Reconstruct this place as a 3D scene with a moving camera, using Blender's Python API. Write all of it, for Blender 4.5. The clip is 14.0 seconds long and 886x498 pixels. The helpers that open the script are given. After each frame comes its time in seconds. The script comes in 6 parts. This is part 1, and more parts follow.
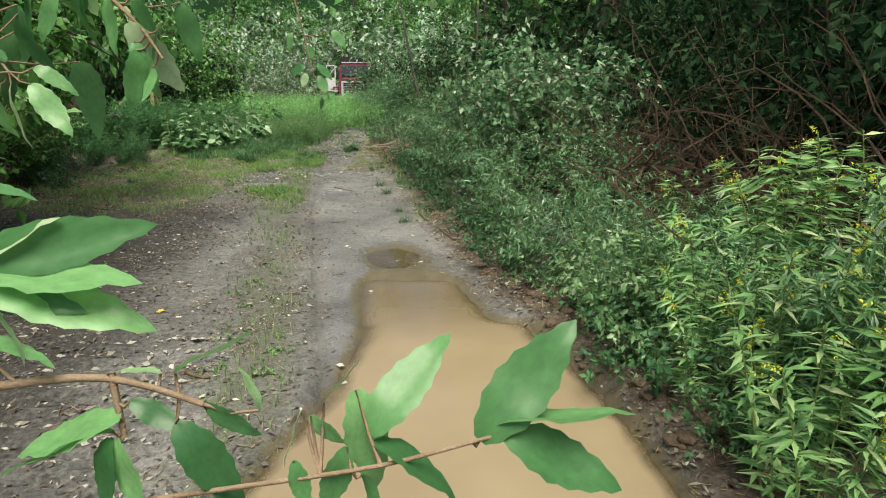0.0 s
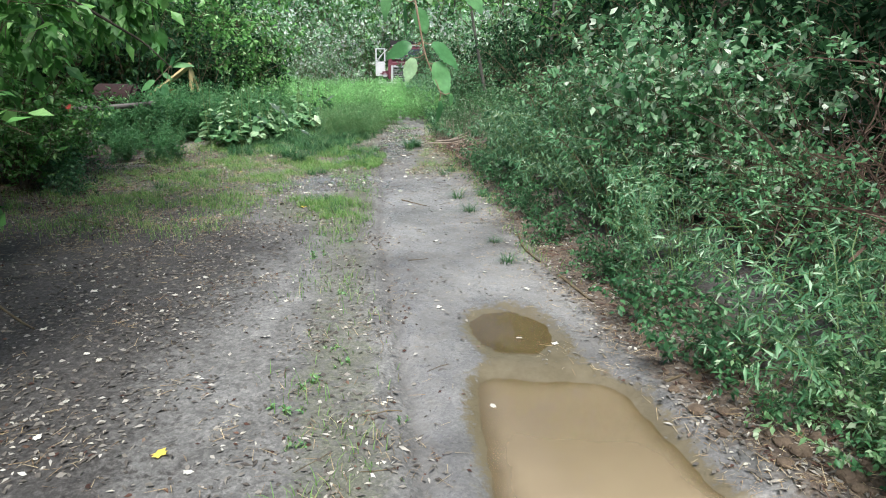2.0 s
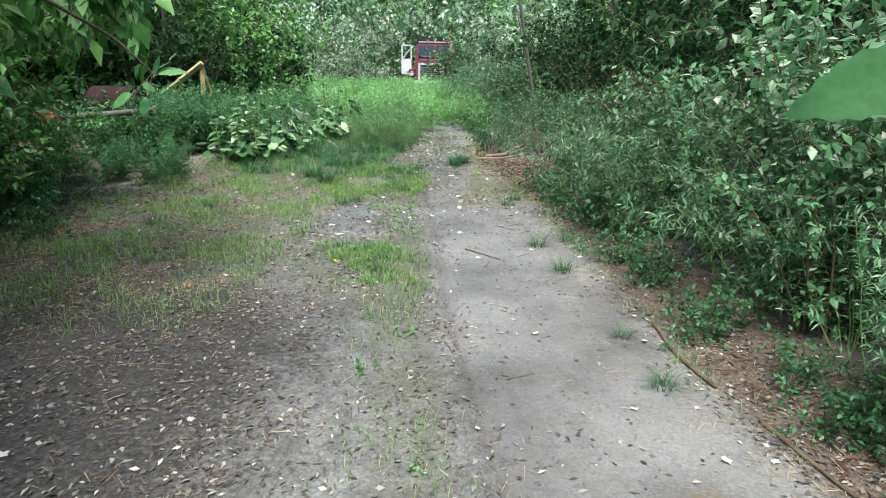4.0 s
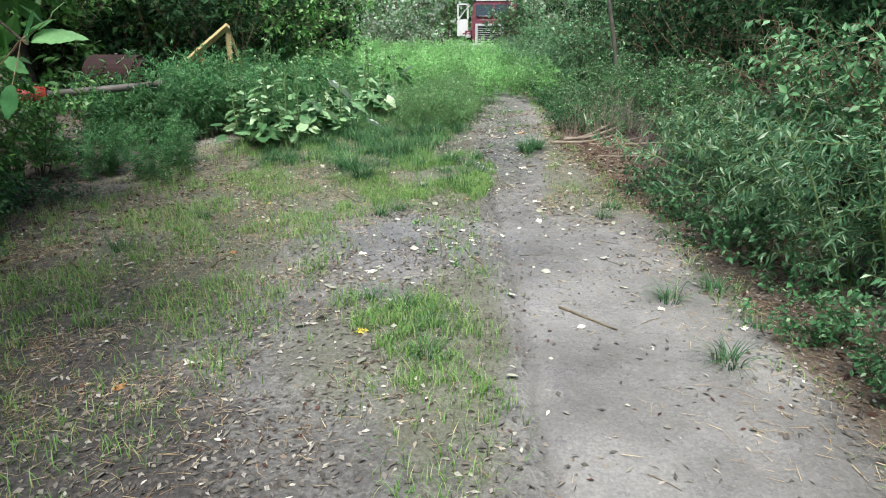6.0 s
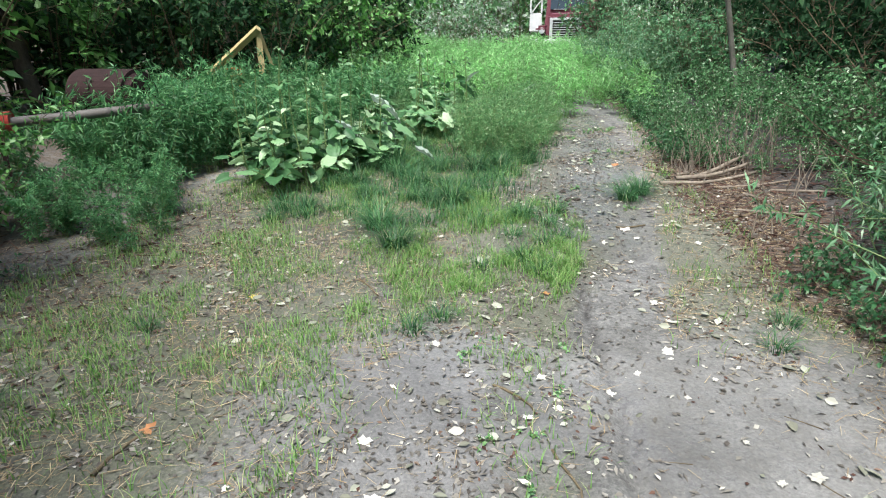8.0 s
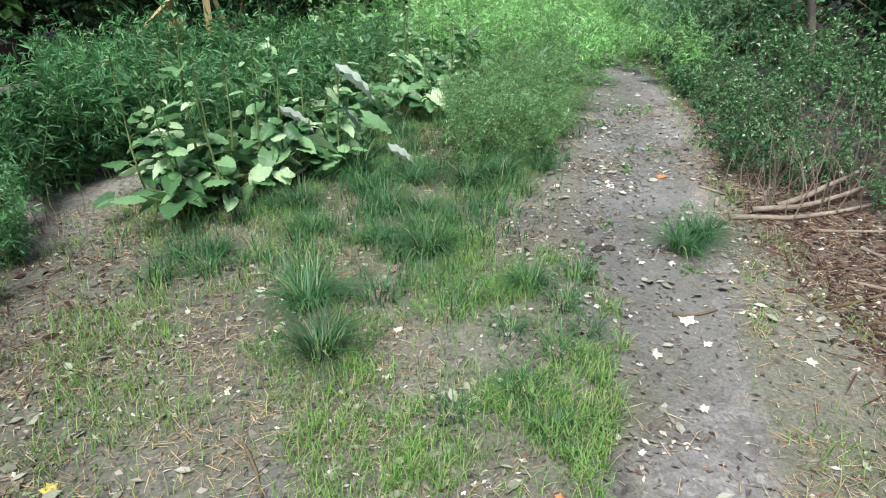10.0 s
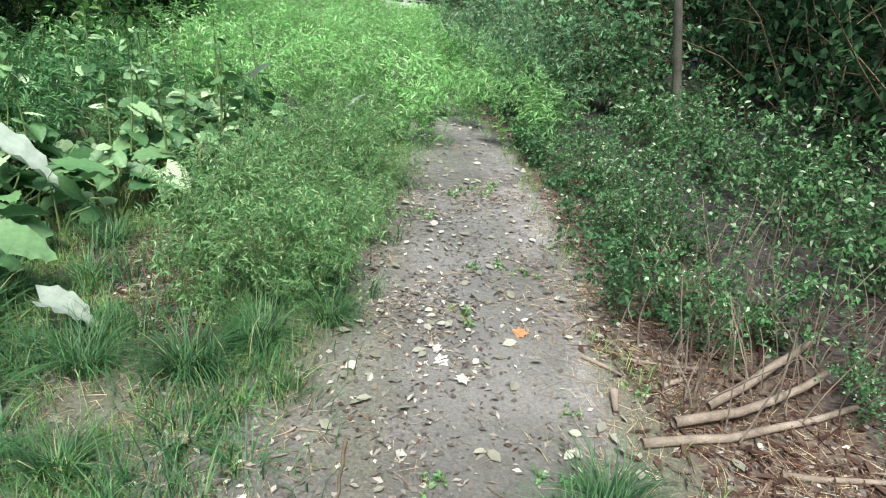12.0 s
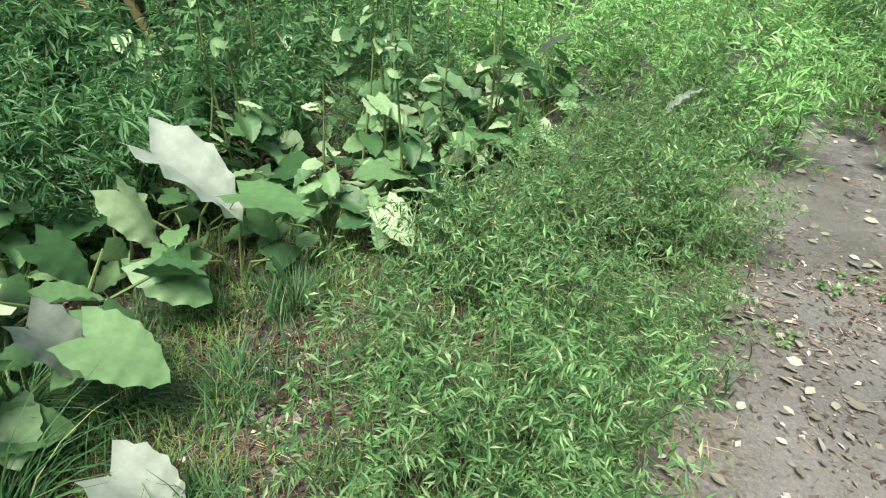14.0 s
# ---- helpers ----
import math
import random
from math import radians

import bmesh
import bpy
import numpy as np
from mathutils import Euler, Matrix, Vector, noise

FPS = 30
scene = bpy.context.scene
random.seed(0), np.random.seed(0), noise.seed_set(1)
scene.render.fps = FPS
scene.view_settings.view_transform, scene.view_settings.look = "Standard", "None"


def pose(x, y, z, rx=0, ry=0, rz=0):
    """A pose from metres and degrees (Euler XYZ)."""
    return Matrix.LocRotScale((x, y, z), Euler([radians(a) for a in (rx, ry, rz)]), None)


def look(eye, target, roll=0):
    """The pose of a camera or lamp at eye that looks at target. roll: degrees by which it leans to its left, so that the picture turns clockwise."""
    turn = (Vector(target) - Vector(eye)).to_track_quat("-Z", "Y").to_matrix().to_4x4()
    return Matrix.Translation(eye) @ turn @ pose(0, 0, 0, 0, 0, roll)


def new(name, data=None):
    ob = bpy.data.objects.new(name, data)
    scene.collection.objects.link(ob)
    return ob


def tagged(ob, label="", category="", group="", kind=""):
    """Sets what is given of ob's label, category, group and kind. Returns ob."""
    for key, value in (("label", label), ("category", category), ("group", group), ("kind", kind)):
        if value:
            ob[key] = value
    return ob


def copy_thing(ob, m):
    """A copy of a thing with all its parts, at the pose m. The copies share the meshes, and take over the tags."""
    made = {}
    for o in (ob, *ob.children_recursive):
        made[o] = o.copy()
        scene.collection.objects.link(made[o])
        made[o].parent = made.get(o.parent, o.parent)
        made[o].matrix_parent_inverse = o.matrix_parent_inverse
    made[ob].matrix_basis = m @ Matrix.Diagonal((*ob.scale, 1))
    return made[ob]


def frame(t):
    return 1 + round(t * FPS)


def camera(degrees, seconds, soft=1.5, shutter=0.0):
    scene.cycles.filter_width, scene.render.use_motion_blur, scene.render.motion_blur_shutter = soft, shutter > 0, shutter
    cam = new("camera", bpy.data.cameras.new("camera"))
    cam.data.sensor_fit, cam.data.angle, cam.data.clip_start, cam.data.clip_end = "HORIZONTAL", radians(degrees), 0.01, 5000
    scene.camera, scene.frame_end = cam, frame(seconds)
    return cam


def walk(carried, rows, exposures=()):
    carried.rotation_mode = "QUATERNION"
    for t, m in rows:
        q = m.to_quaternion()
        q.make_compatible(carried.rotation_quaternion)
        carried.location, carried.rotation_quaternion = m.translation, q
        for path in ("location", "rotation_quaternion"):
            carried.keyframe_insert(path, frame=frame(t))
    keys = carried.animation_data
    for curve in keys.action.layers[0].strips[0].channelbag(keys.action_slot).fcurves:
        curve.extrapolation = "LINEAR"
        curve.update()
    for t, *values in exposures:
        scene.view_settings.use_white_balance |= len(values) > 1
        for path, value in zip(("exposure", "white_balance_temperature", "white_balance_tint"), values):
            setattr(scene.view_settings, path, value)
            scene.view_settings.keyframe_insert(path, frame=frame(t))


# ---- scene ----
cam = camera(70.6, 14.0, soft=1.1)
PATH = [
    (0, (0.009, 0.08, 1.482), (0.008, 2.014, 0.969), 0.0),
    (0.5, (-0.138, 0.514, 1.493), (-0.179, 2.44, 0.953), 0.5),
    (1, (-0.298, 1.004, 1.498), (-0.381, 2.923, 0.943), 0.3),
    (1.5, (-0.413, 1.495, 1.435), (-0.382, 3.414, 0.873), 1.6),
    (2, (-0.614, 1.907, 1.51), (-0.737, 3.824, 0.952), 0.5),
    (2.5, (-0.853, 2.351, 1.507), (-1.009, 4.266, 0.95), 0.3),
    (3, (-0.998, 2.751, 1.553), (-1.132, 4.687, 1.07), 0.4),
    (3.2, (-1.057, 2.945, 1.583), (-1.212, 4.878, 1.092), 0.3),
    (5.3, (-1.432, 4.905, 1.563), (-1.628, 6.779, 0.893), 1.5),
    (5.5, (-1.45, 5.094, 1.553), (-1.701, 6.963, 0.885), 0.9),
    (6, (-1.614, 5.599, 1.55), (-1.947, 7.452, 0.874), 0.1),
    (6.5, (-1.769, 6.113, 1.597), (-2.131, 7.956, 0.911), -0.2),
    (7, (-1.838, 6.602, 1.613), (-2.289, 8.43, 0.938), -1.0),
    (7.5, (-1.942, 7.122, 1.614), (-2.421, 8.944, 0.944), -1.0),
    (7.7, (-1.959, 7.333, 1.605), (-2.462, 9.146, 0.927), -1.0),
    (9.8, (-2.263, 9.325, 1.715), (-2.871, 11.043, 0.891), -1.1),
    (10, (-2.281, 9.526, 1.731), (-2.836, 11.239, 0.861), -0.5),
    (10.5, (-2.295, 10.04, 1.711), (-2.8, 11.756, 0.815), -0.2),
    (11, (-2.388, 10.601, 1.748), (-2.721, 12.361, 0.857), 2.5),
    (11.5, (-2.381, 11.182, 1.712), (-2.518, 12.995, 0.879), 4.6),
    (12, (-2.387, 11.751, 1.66), (-2.462, 13.585, 0.864), 4.9),
    (12.5, (-2.577, 12.135, 1.758), (-2.822, 13.939, 0.93), 5.3),
    (13, (-2.781, 12.548, 1.688), (-3.299, 14.226, 0.731), 2.6),
    (13.5, (-2.977, 13.011, 1.656), (-3.597, 14.648, 0.688), 3.2),
    (14, (-2.895, 13.402, 1.642), (-3.738, 14.906, 0.628), 3.2),
]
walk(cam, [(t, look(eye, target, roll)) for t, eye, target, roll in PATH], exposures=((0, 0.38, 7300, 4), (0.8, 0.65, 6750, 7), (2.0, 0.8, 6250, 8), (3.0, 0.85, 6200, 7), (6.0, 0.82, 6400, 8), (7.5, 0.92, 6300, 7), (10.5, 0.76, 6350, 10), (12.5, 0.95, 6600, 8), (14, 0.82, 6950, 9)))

# ---------------------------------------------------------------- light
SUN_EL, SUN_AZ = 64.0, 180.0
world = bpy.data.worlds.new("sky")
scene.world = world
world.use_nodes = True
wn = world.node_tree.nodes
sky = wn.new("ShaderNodeTexSky")
sky.sky_type = "NISHITA"
sky.sun_disc = False
sky.sun_elevation = radians(SUN_EL)
sky.sun_rotation = radians(SUN_AZ)
sky.air_density, sky.dust_density = 1.0, 3.0
world.node_tree.links.new(sky.outputs[0], wn["Background"].inputs[0])
wn["Background"].inputs[1].default_value = 0.12
sun_data = bpy.data.lights.new("sun", "SUN")
sun_data.energy, sun_data.angle, sun_data.color = 3.6, radians(32), (1.0, 0.97, 0.92)
sun = new("sun", sun_data)
sun.matrix_world = pose(0, 0, 30, 90 - SUN_EL, 0, 180 - SUN_AZ)

R = np.random.default_rng(7)
UP = np.array((0.0, 0.0, 1.0))


# ---------------------------------------------------------------- materials
def material(name, rough=0.8, spec=0.3):
    m = bpy.data.materials.new(name)
    m.use_nodes = True
    b = m.node_tree.nodes["Principled BSDF"]
    b.inputs["Roughness"].default_value = rough
    b.inputs["Specular IOR Level"].default_value = spec
    return m, m.node_tree.nodes, m.node_tree.links, b


def ramp(nodes, links, source, stops):
    r = nodes.new("ShaderNodeValToRGB")
    el = r.color_ramp.elements
    while len(el) < len(stops):
        el.new(0.5)
    for e, (p, c) in zip(el, stops):
        e.position, e.color = p, (*c, 1)
    links.new(source, r.inputs[0])
    return r.outputs[0]


def tex(nodes, links, scale, detail=4.0, rough=0.6, coord="Object"):
    tc = nodes.new("ShaderNodeTexCoord")
    n = nodes.new("ShaderNodeTexNoise")
    n.inputs["Scale"].default_value, n.inputs["Detail"].default_value, n.inputs["Roughness"].default_value = scale, detail, rough
    links.new(tc.outputs[coord], n.inputs["Vector"])
    return n.outputs[0]


def mixc(nodes, links, fac, a, b, mode="MIX"):
    m = nodes.new("ShaderNodeMix")
    m.data_type, m.blend_type = "RGBA", mode
    if isinstance(fac, float):
        m.inputs[0].default_value = fac
    else:
        links.new(fac, m.inputs[0])
    for socket, v in ((m.inputs[6], a), (m.inputs[7], b)):
        if isinstance(v, tuple):
            socket.default_value = (*v, 1)
        else:
            links.new(v, socket)
    return m.outputs[2]


def math_node(nodes, links, op, a, b=0.0, clamp=False):
    m = nodes.new("ShaderNodeMath")
    m.operation, m.use_clamp = op, clamp
    for socket, v in ((m.inputs[0], a), (m.inputs[1], b)):
        if isinstance(v, (int, float)):
            socket.default_value = v
        else:
            links.new(v, socket)
    return m.outputs[0]


def bump(nodes, links, bsdf, height, strength=0.5, distance=0.02):
    b = nodes.new("ShaderNodeBump")
    b.inputs["Strength"].default_value, b.inputs["Distance"].default_value = strength, distance
    links.new(height, b.inputs["Height"])
    links.new(b.outputs[0], bsdf.inputs["Normal"])


def leaf_material(name, stops, rough=0.45, through_light=0.3, spec=0.4, single=False):
    """Leaves: each leaf takes its own tint from the ramp, blotched, and lets some light through."""
    m, n, l, b = material(name, rough, spec)
    geo = n.new("ShaderNodeNewGeometry")
    info = n.new("ShaderNodeObjectInfo")
    c = ramp(n, l, info.outputs["Random"] if single else geo.outputs["Random Per Island"], stops)
    c = mixc(n, l, 0.55, c, ramp(n, l, tex(n, l, 9.0, 3.0), [(0.3, (0.45, 0.45, 0.45)), (0.7, (0.72, 0.72, 0.72))]), "OVERLAY")
    hue = n.new("ShaderNodeHueSaturation")
    l.new(c, hue.inputs["Color"])
    l.new(math_node(n, l, "MULTIPLY_ADD", info.outputs["Random"], 0.45), hue.inputs["Value"])
    hue.inputs["Value"].links[0].from_node.inputs[2].default_value = 0.78
    l.new(hue.outputs[0], b.inputs["Base Color"])
    t = n.new("ShaderNodeBsdfTranslucent")
    l.new(hue.outputs[0], t.inputs["Color"])
    mx = n.new("ShaderNodeMixShader")
    mx.inputs[0].default_value = through_light
    l.new(b.outputs[0], mx.inputs[1])
    l.new(t.outputs[0], mx.inputs[2])
    l.new(mx.outputs[0], n["Material Output"].inputs[0])
    return m


def rough_material(name, stops, scale=8.0, rough=0.85, bump_strength=0.4, distance=0.01, spec=0.3, metal=0.0):
    m, n, l, b = material(name, rough, spec)
    t = tex(n, l, scale, 6.0, 0.65)
    fine = tex(n, l, scale * 9, 4.0, 0.6)
    c = ramp(n, l, math_node(n, l, "ADD", math_node(n, l, "MULTIPLY", t, 0.7), math_node(n, l, "MULTIPLY", fine, 0.3)), stops)
    l.new(c, b.inputs["Base Color"])
    b.inputs["Metallic"].default_value = metal
    bump(n, l, b, fine, bump_strength, distance)
    return m


# hedge leaves: many mid greens, some pale undersides
M_HEDGE = leaf_material("hedge_leaf", [(0.0, (0.042, 0.13, 0.052)), (0.45, (0.085, 0.215, 0.09)), (0.8, (0.14, 0.31, 0.13)), (0.93, (0.22, 0.42, 0.22)), (1.0, (0.42, 0.52, 0.4))])
M_LOWLEAF = leaf_material("low_leaf", [(0.0, (0.024, 0.085, 0.034)), (0.55, (0.05, 0.15, 0.058)), (0.9, (0.095, 0.23, 0.09)), (1.0, (0.25, 0.38, 0.22))])
M_PALE = leaf_material("pale_backed_leaf", [(0.0, (0.05, 0.14, 0.06)), (0.4, (0.1, 0.24, 0.1)), (0.68, (0.17, 0.33, 0.16)), (0.85, (0.33, 0.45, 0.3)), (1.0, (0.54, 0.6, 0.48))])
# very dark greens: the wood's shade is put into the leaf colour
M_DARK = leaf_material("shade_toned_leaf", [(0.0, (0.012, 0.036, 0.016)), (0.6, (0.024, 0.066, 0.027)), (1.0, (0.048, 0.11, 0.045))], rough=0.7, spec=0.12)
M_TREE = leaf_material("tree_leaf", [(0.0, (0.045, 0.14, 0.03)), (0.5, (0.1, 0.265, 0.062)), (0.85, (0.19, 0.4, 0.11)), (1.0, (0.38, 0.54, 0.28))])
M_PALELOW = leaf_material("pale_green_leaf", [(0.0, (0.09, 0.21, 0.08)), (0.4, (0.17, 0.32, 0.14)), (0.8, (0.28, 0.43, 0.23)), (1.0, (0.45, 0.53, 0.38))])
M_WILLOW = leaf_material("narrow_leaf", [(0.0, (0.04, 0.12, 0.055)), (0.5, (0.08, 0.19, 0.085)), (0.82, (0.15, 0.29, 0.15)), (1.0, (0.36, 0.46, 0.33))])
M_GOLD = leaf_material("goldenrod_leaf", [(0.0, (0.1, 0.24, 0.085)), (0.5, (0.19, 0.38, 0.14)), (0.85, (0.31, 0.5, 0.22)), (1.0, (0.48, 0.57, 0.31))])
M_WIRY = leaf_material("wiry_leaf", [(0.0, (0.035, 0.105, 0.0378)), (0.6, (0.07, 0.189, 0.0675)), (0.9, (0.14, 0.28, 0.121)), (1.0, (0.504, 0.6, 0.446))], rough=0.55, spec=0.3)
M_FLOWER = leaf_material("yellow_flower", [(0.0, (0.405, 0.435, 0.048)), (1.0, (0.608, 0.609, 0.08))])
M_WEED = leaf_material("weed_leaf", [(0.0, (0.06, 0.165, 0.06)), (0.55, (0.13, 0.29, 0.11)), (0.9, (0.23, 0.4, 0.175)), (1.0, (0.42, 0.52, 0.32))])
M_TALL = leaf_material("tall_weed_leaf", [(0.0, (0.045, 0.145, 0.055)), (0.6, (0.09, 0.245, 0.095)), (1.0, (0.19, 0.38, 0.165))])
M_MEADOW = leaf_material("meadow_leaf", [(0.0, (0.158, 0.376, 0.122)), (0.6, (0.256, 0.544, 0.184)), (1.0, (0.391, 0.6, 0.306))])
M_GRASS = leaf_material("grass_blade", [(0.0, (0.025, 0.085, 0.034)), (0.6, (0.052, 0.15, 0.055)), (0.92, (0.11, 0.24, 0.09)), (1.0, (0.34, 0.36, 0.2))], rough=0.5)
M_SHORT = leaf_material("short_grass_blade", [(0.0, (0.1, 0.22, 0.05)), (0.65, (0.165, 0.32, 0.08)), (0.88, (0.24, 0.34, 0.125)), (1.0, (0.4, 0.38, 0.22))], rough=0.5)
M_STRAW = leaf_material("dry_straw", [(0.0, (0.2, 0.13, 0.07)), (0.6, (0.33, 0.25, 0.14)), (1.0, (0.48, 0.4, 0.26))], rough=0.8, through_light=0.1)
M_BUR = leaf_material("burdock_leaf", [(0.0, (0.055, 0.155, 0.06)), (0.5, (0.12, 0.26, 0.105)), (0.8, (0.22, 0.37, 0.18)), (1.0, (0.4, 0.52, 0.33))], through_light=0.3, single=True)
M_BURPALE = leaf_material("burdock_underside", [(0.0, (0.28, 0.35, 0.29)), (1.0, (0.38, 0.45, 0.38))], rough=0.6, through_light=0.25)
M_NEAR = leaf_material("sapling_leaf", [(0.0, (0.075, 0.235, 0.09)), (0.5, (0.131, 0.336, 0.126)), (0.85, (0.206, 0.437, 0.18)), (1.0, (0.488, 0.6, 0.396))], rough=0.35, through_light=0.45, spec=0.5, single=True)
M_LITTER = leaf_material("fallen_leaf_mix", [(0.0, (0.07, 0.06, 0.052)), (0.45, (0.12, 0.108, 0.094)), (0.75, (0.18, 0.165, 0.142)), (0.93, (0.27, 0.25, 0.22)), (1.0, (0.42, 0.4, 0.36))], rough=0.8, through_light=0.05)
M_REDLITTER = leaf_material("red_litter", [(0.0, (0.032, 0.013, 0.0095)), (0.5, (0.07, 0.033, 0.023)), (0.85, (0.115, 0.068, 0.049)), (1.0, (0.18, 0.135, 0.105))], rough=0.85, through_light=0.05)
# many near-white tints: sunlit sheen painted in as leaf colour
M_BACK = leaf_material("sheen_painted_leaf", [(0.0, (0.084, 0.204, 0.084)), (0.4, (0.168, 0.348, 0.156)), (0.65, (0.288, 0.456, 0.264)), (0.8, (0.504, 0.6, 0.48)), (1.0, (0.6, 0.6, 0.6))])
M_BARK = rough_material("bark", [(0.25, (0.03, 0.025, 0.02)), (0.5, (0.085, 0.07, 0.055)), (0.75, (0.16, 0.14, 0.11))], 7.0, 0.9, 0.9, 0.02)
M_TWIG = rough_material("twig_bark", [(0.3, (0.07, 0.05, 0.03)), (0.7, (0.2, 0.16, 0.1))], 20.0)
M_STEM = rough_material("green_stem", [(0.3, (0.0945, 0.162, 0.054)), (0.7, (0.216, 0.297, 0.121))], 20.0, 0.6)
M_DARKSTEM = rough_material("dark_green_stem", [(0.3, (0.04, 0.055, 0.028)), (0.7, (0.09, 0.11, 0.06))], 20.0, 0.7)
M_REDTWIG = rough_material("pinkish_twig", [(0.3, (0.2, 0.13, 0.08)), (0.7, (0.38, 0.28, 0.2))], 30.0, 0.6)
M_DEADWOOD = rough_material("dead_wood", [(0.25, (0.11, 0.085, 0.065)), (0.5, (0.24, 0.2, 0.16)), (0.75, (0.4, 0.35, 0.29))], 12.0, 0.85, 0.6, 0.01)


def mud_material():
    m, n, l, b = material("forest_track_mud", 0.75, 0.3)

    def att(name):
        a = n.new("ShaderNodeAttribute")
        a.attribute_name = name
        return a.outputs["Fac"]
    big, mid, fine = tex(n, l, 1.1, 5.0), tex(n, l, 7.0, 6.0, 0.7), tex(n, l, 70.0, 5.0, 0.7)
    mud = ramp(n, l, math_node(n, l, "ADD", math_node(n, l, "MULTIPLY", big, 0.5), math_node(n, l, "MULTIPLY", mid, 0.5)),
               [(0.34, (0.08, 0.077, 0.073)), (0.48, (0.155, 0.152, 0.147)), (0.64, (0.28, 0.277, 0.269))])
    grit = ramp(n, l, fine, [(0.32, (0.25, 0.25, 0.25)), (0.5, (0.5, 0.5, 0.5)), (0.68, (0.78, 0.78, 0.76))])
    mud = mixc(n, l, 0.6, mud, grit, "OVERLAY")
    crumb = n.new("ShaderNodeTexVoronoi")
    crumb.inputs["Scale"].default_value = 55.0
    coords = n.new("ShaderNodeTexCoord")
    l.new(coords.outputs["Object"], crumb.inputs["Vector"])
    shade = n.new("ShaderNodeSeparateColor")
    l.new(crumb.outputs["Color"], shade.inputs[0])
    chips = ramp(n, l, shade.outputs[0], [(0.0, (0.22, 0.22, 0.22)), (0.6, (0.48, 0.48, 0.48)), (0.9, (0.62, 0.62, 0.61)), (1.0, (0.8, 0.79, 0.77))])
    mud = mixc(n, l, 0.45, mud, chips, "OVERLAY")
    wear = math_node(n, l, "ADD", math_node(n, l, "ADD", math_node(n, l, "MULTIPLY", mid, 1.1), math_node(n, l, "MULTIPLY", tex(n, l, 28.0, 5.0, 0.7), 1.0)), -1.05)

    def edge(name):
        k = math_node(n, l, "MULTIPLY", math_node(n, l, "SUBTRACT", math_node(n, l, "ADD", att(name), wear), 0.3), 2.5, True)
        return k
    moss = ramp(n, l, fine, [(0.3, (0.05, 0.058, 0.035)), (0.55, (0.12, 0.125, 0.08)), (0.75, (0.23, 0.215, 0.155))])
    litter = ramp(n, l, tex(n, l, 45.0, 5.0, 0.75), [(0.3, (0.04, 0.03, 0.024)), (0.5, (0.105, 0.08, 0.062)), (0.7, (0.22, 0.18, 0.14))])
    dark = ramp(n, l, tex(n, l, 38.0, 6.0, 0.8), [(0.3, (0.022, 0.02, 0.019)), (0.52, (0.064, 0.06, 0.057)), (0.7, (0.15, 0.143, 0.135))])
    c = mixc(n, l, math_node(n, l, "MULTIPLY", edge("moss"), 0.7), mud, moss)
    c = mixc(n, l, edge("soil_shade"), c, mixc(n, l, 0.45, dark, chips, "OVERLAY"))
    c = mixc(n, l, edge("litter"), c, litter)
    smooth = math_node(n, l, "MULTIPLY", edge("track"), 0.62)
    tracked = ramp(n, l, big, [(0.36, (0.142, 0.137, 0.13)), (0.62, (0.248, 0.241, 0.23))])
    c = mixc(n, l, smooth, c, mixc(n, l, 0.4, tracked, grit, "OVERLAY"))
    silt = ramp(n, l, mid, [(0.3, (0.115, 0.095, 0.055)), (0.7, (0.175, 0.148, 0.095))])
    c = mixc(n, l, edge("silt"), c, silt)
    c = mixc(n, l, edge("wet"), c, mixc(n, l, 1.0, c, (0.88, 0.88, 0.9), "MULTIPLY"))
    l.new(c, b.inputs["Base Color"])
    rgh = math_node(n, l, "SUBTRACT", 0.8, math_node(n, l, "MULTIPLY", edge("wet"), 0.57))
    l.new(rgh, b.inputs["Roughness"])
    h = math_node(n, l, "ADD", math_node(n, l, "MULTIPLY", mid, 0.6), math_node(n, l, "MULTIPLY", fine, 0.35))
    h = math_node(n, l, "ADD", h, math_node(n, l, "MULTIPLY", shade.outputs[1], 0.22))
    h = math_node(n, l, "MULTIPLY", h, math_node(n, l, "SUBTRACT", 1.0, math_node(n, l, "MULTIPLY", edge("track"), 0.6)))
    bump(n, l, b, h, 0.5, 0.025)
    return m


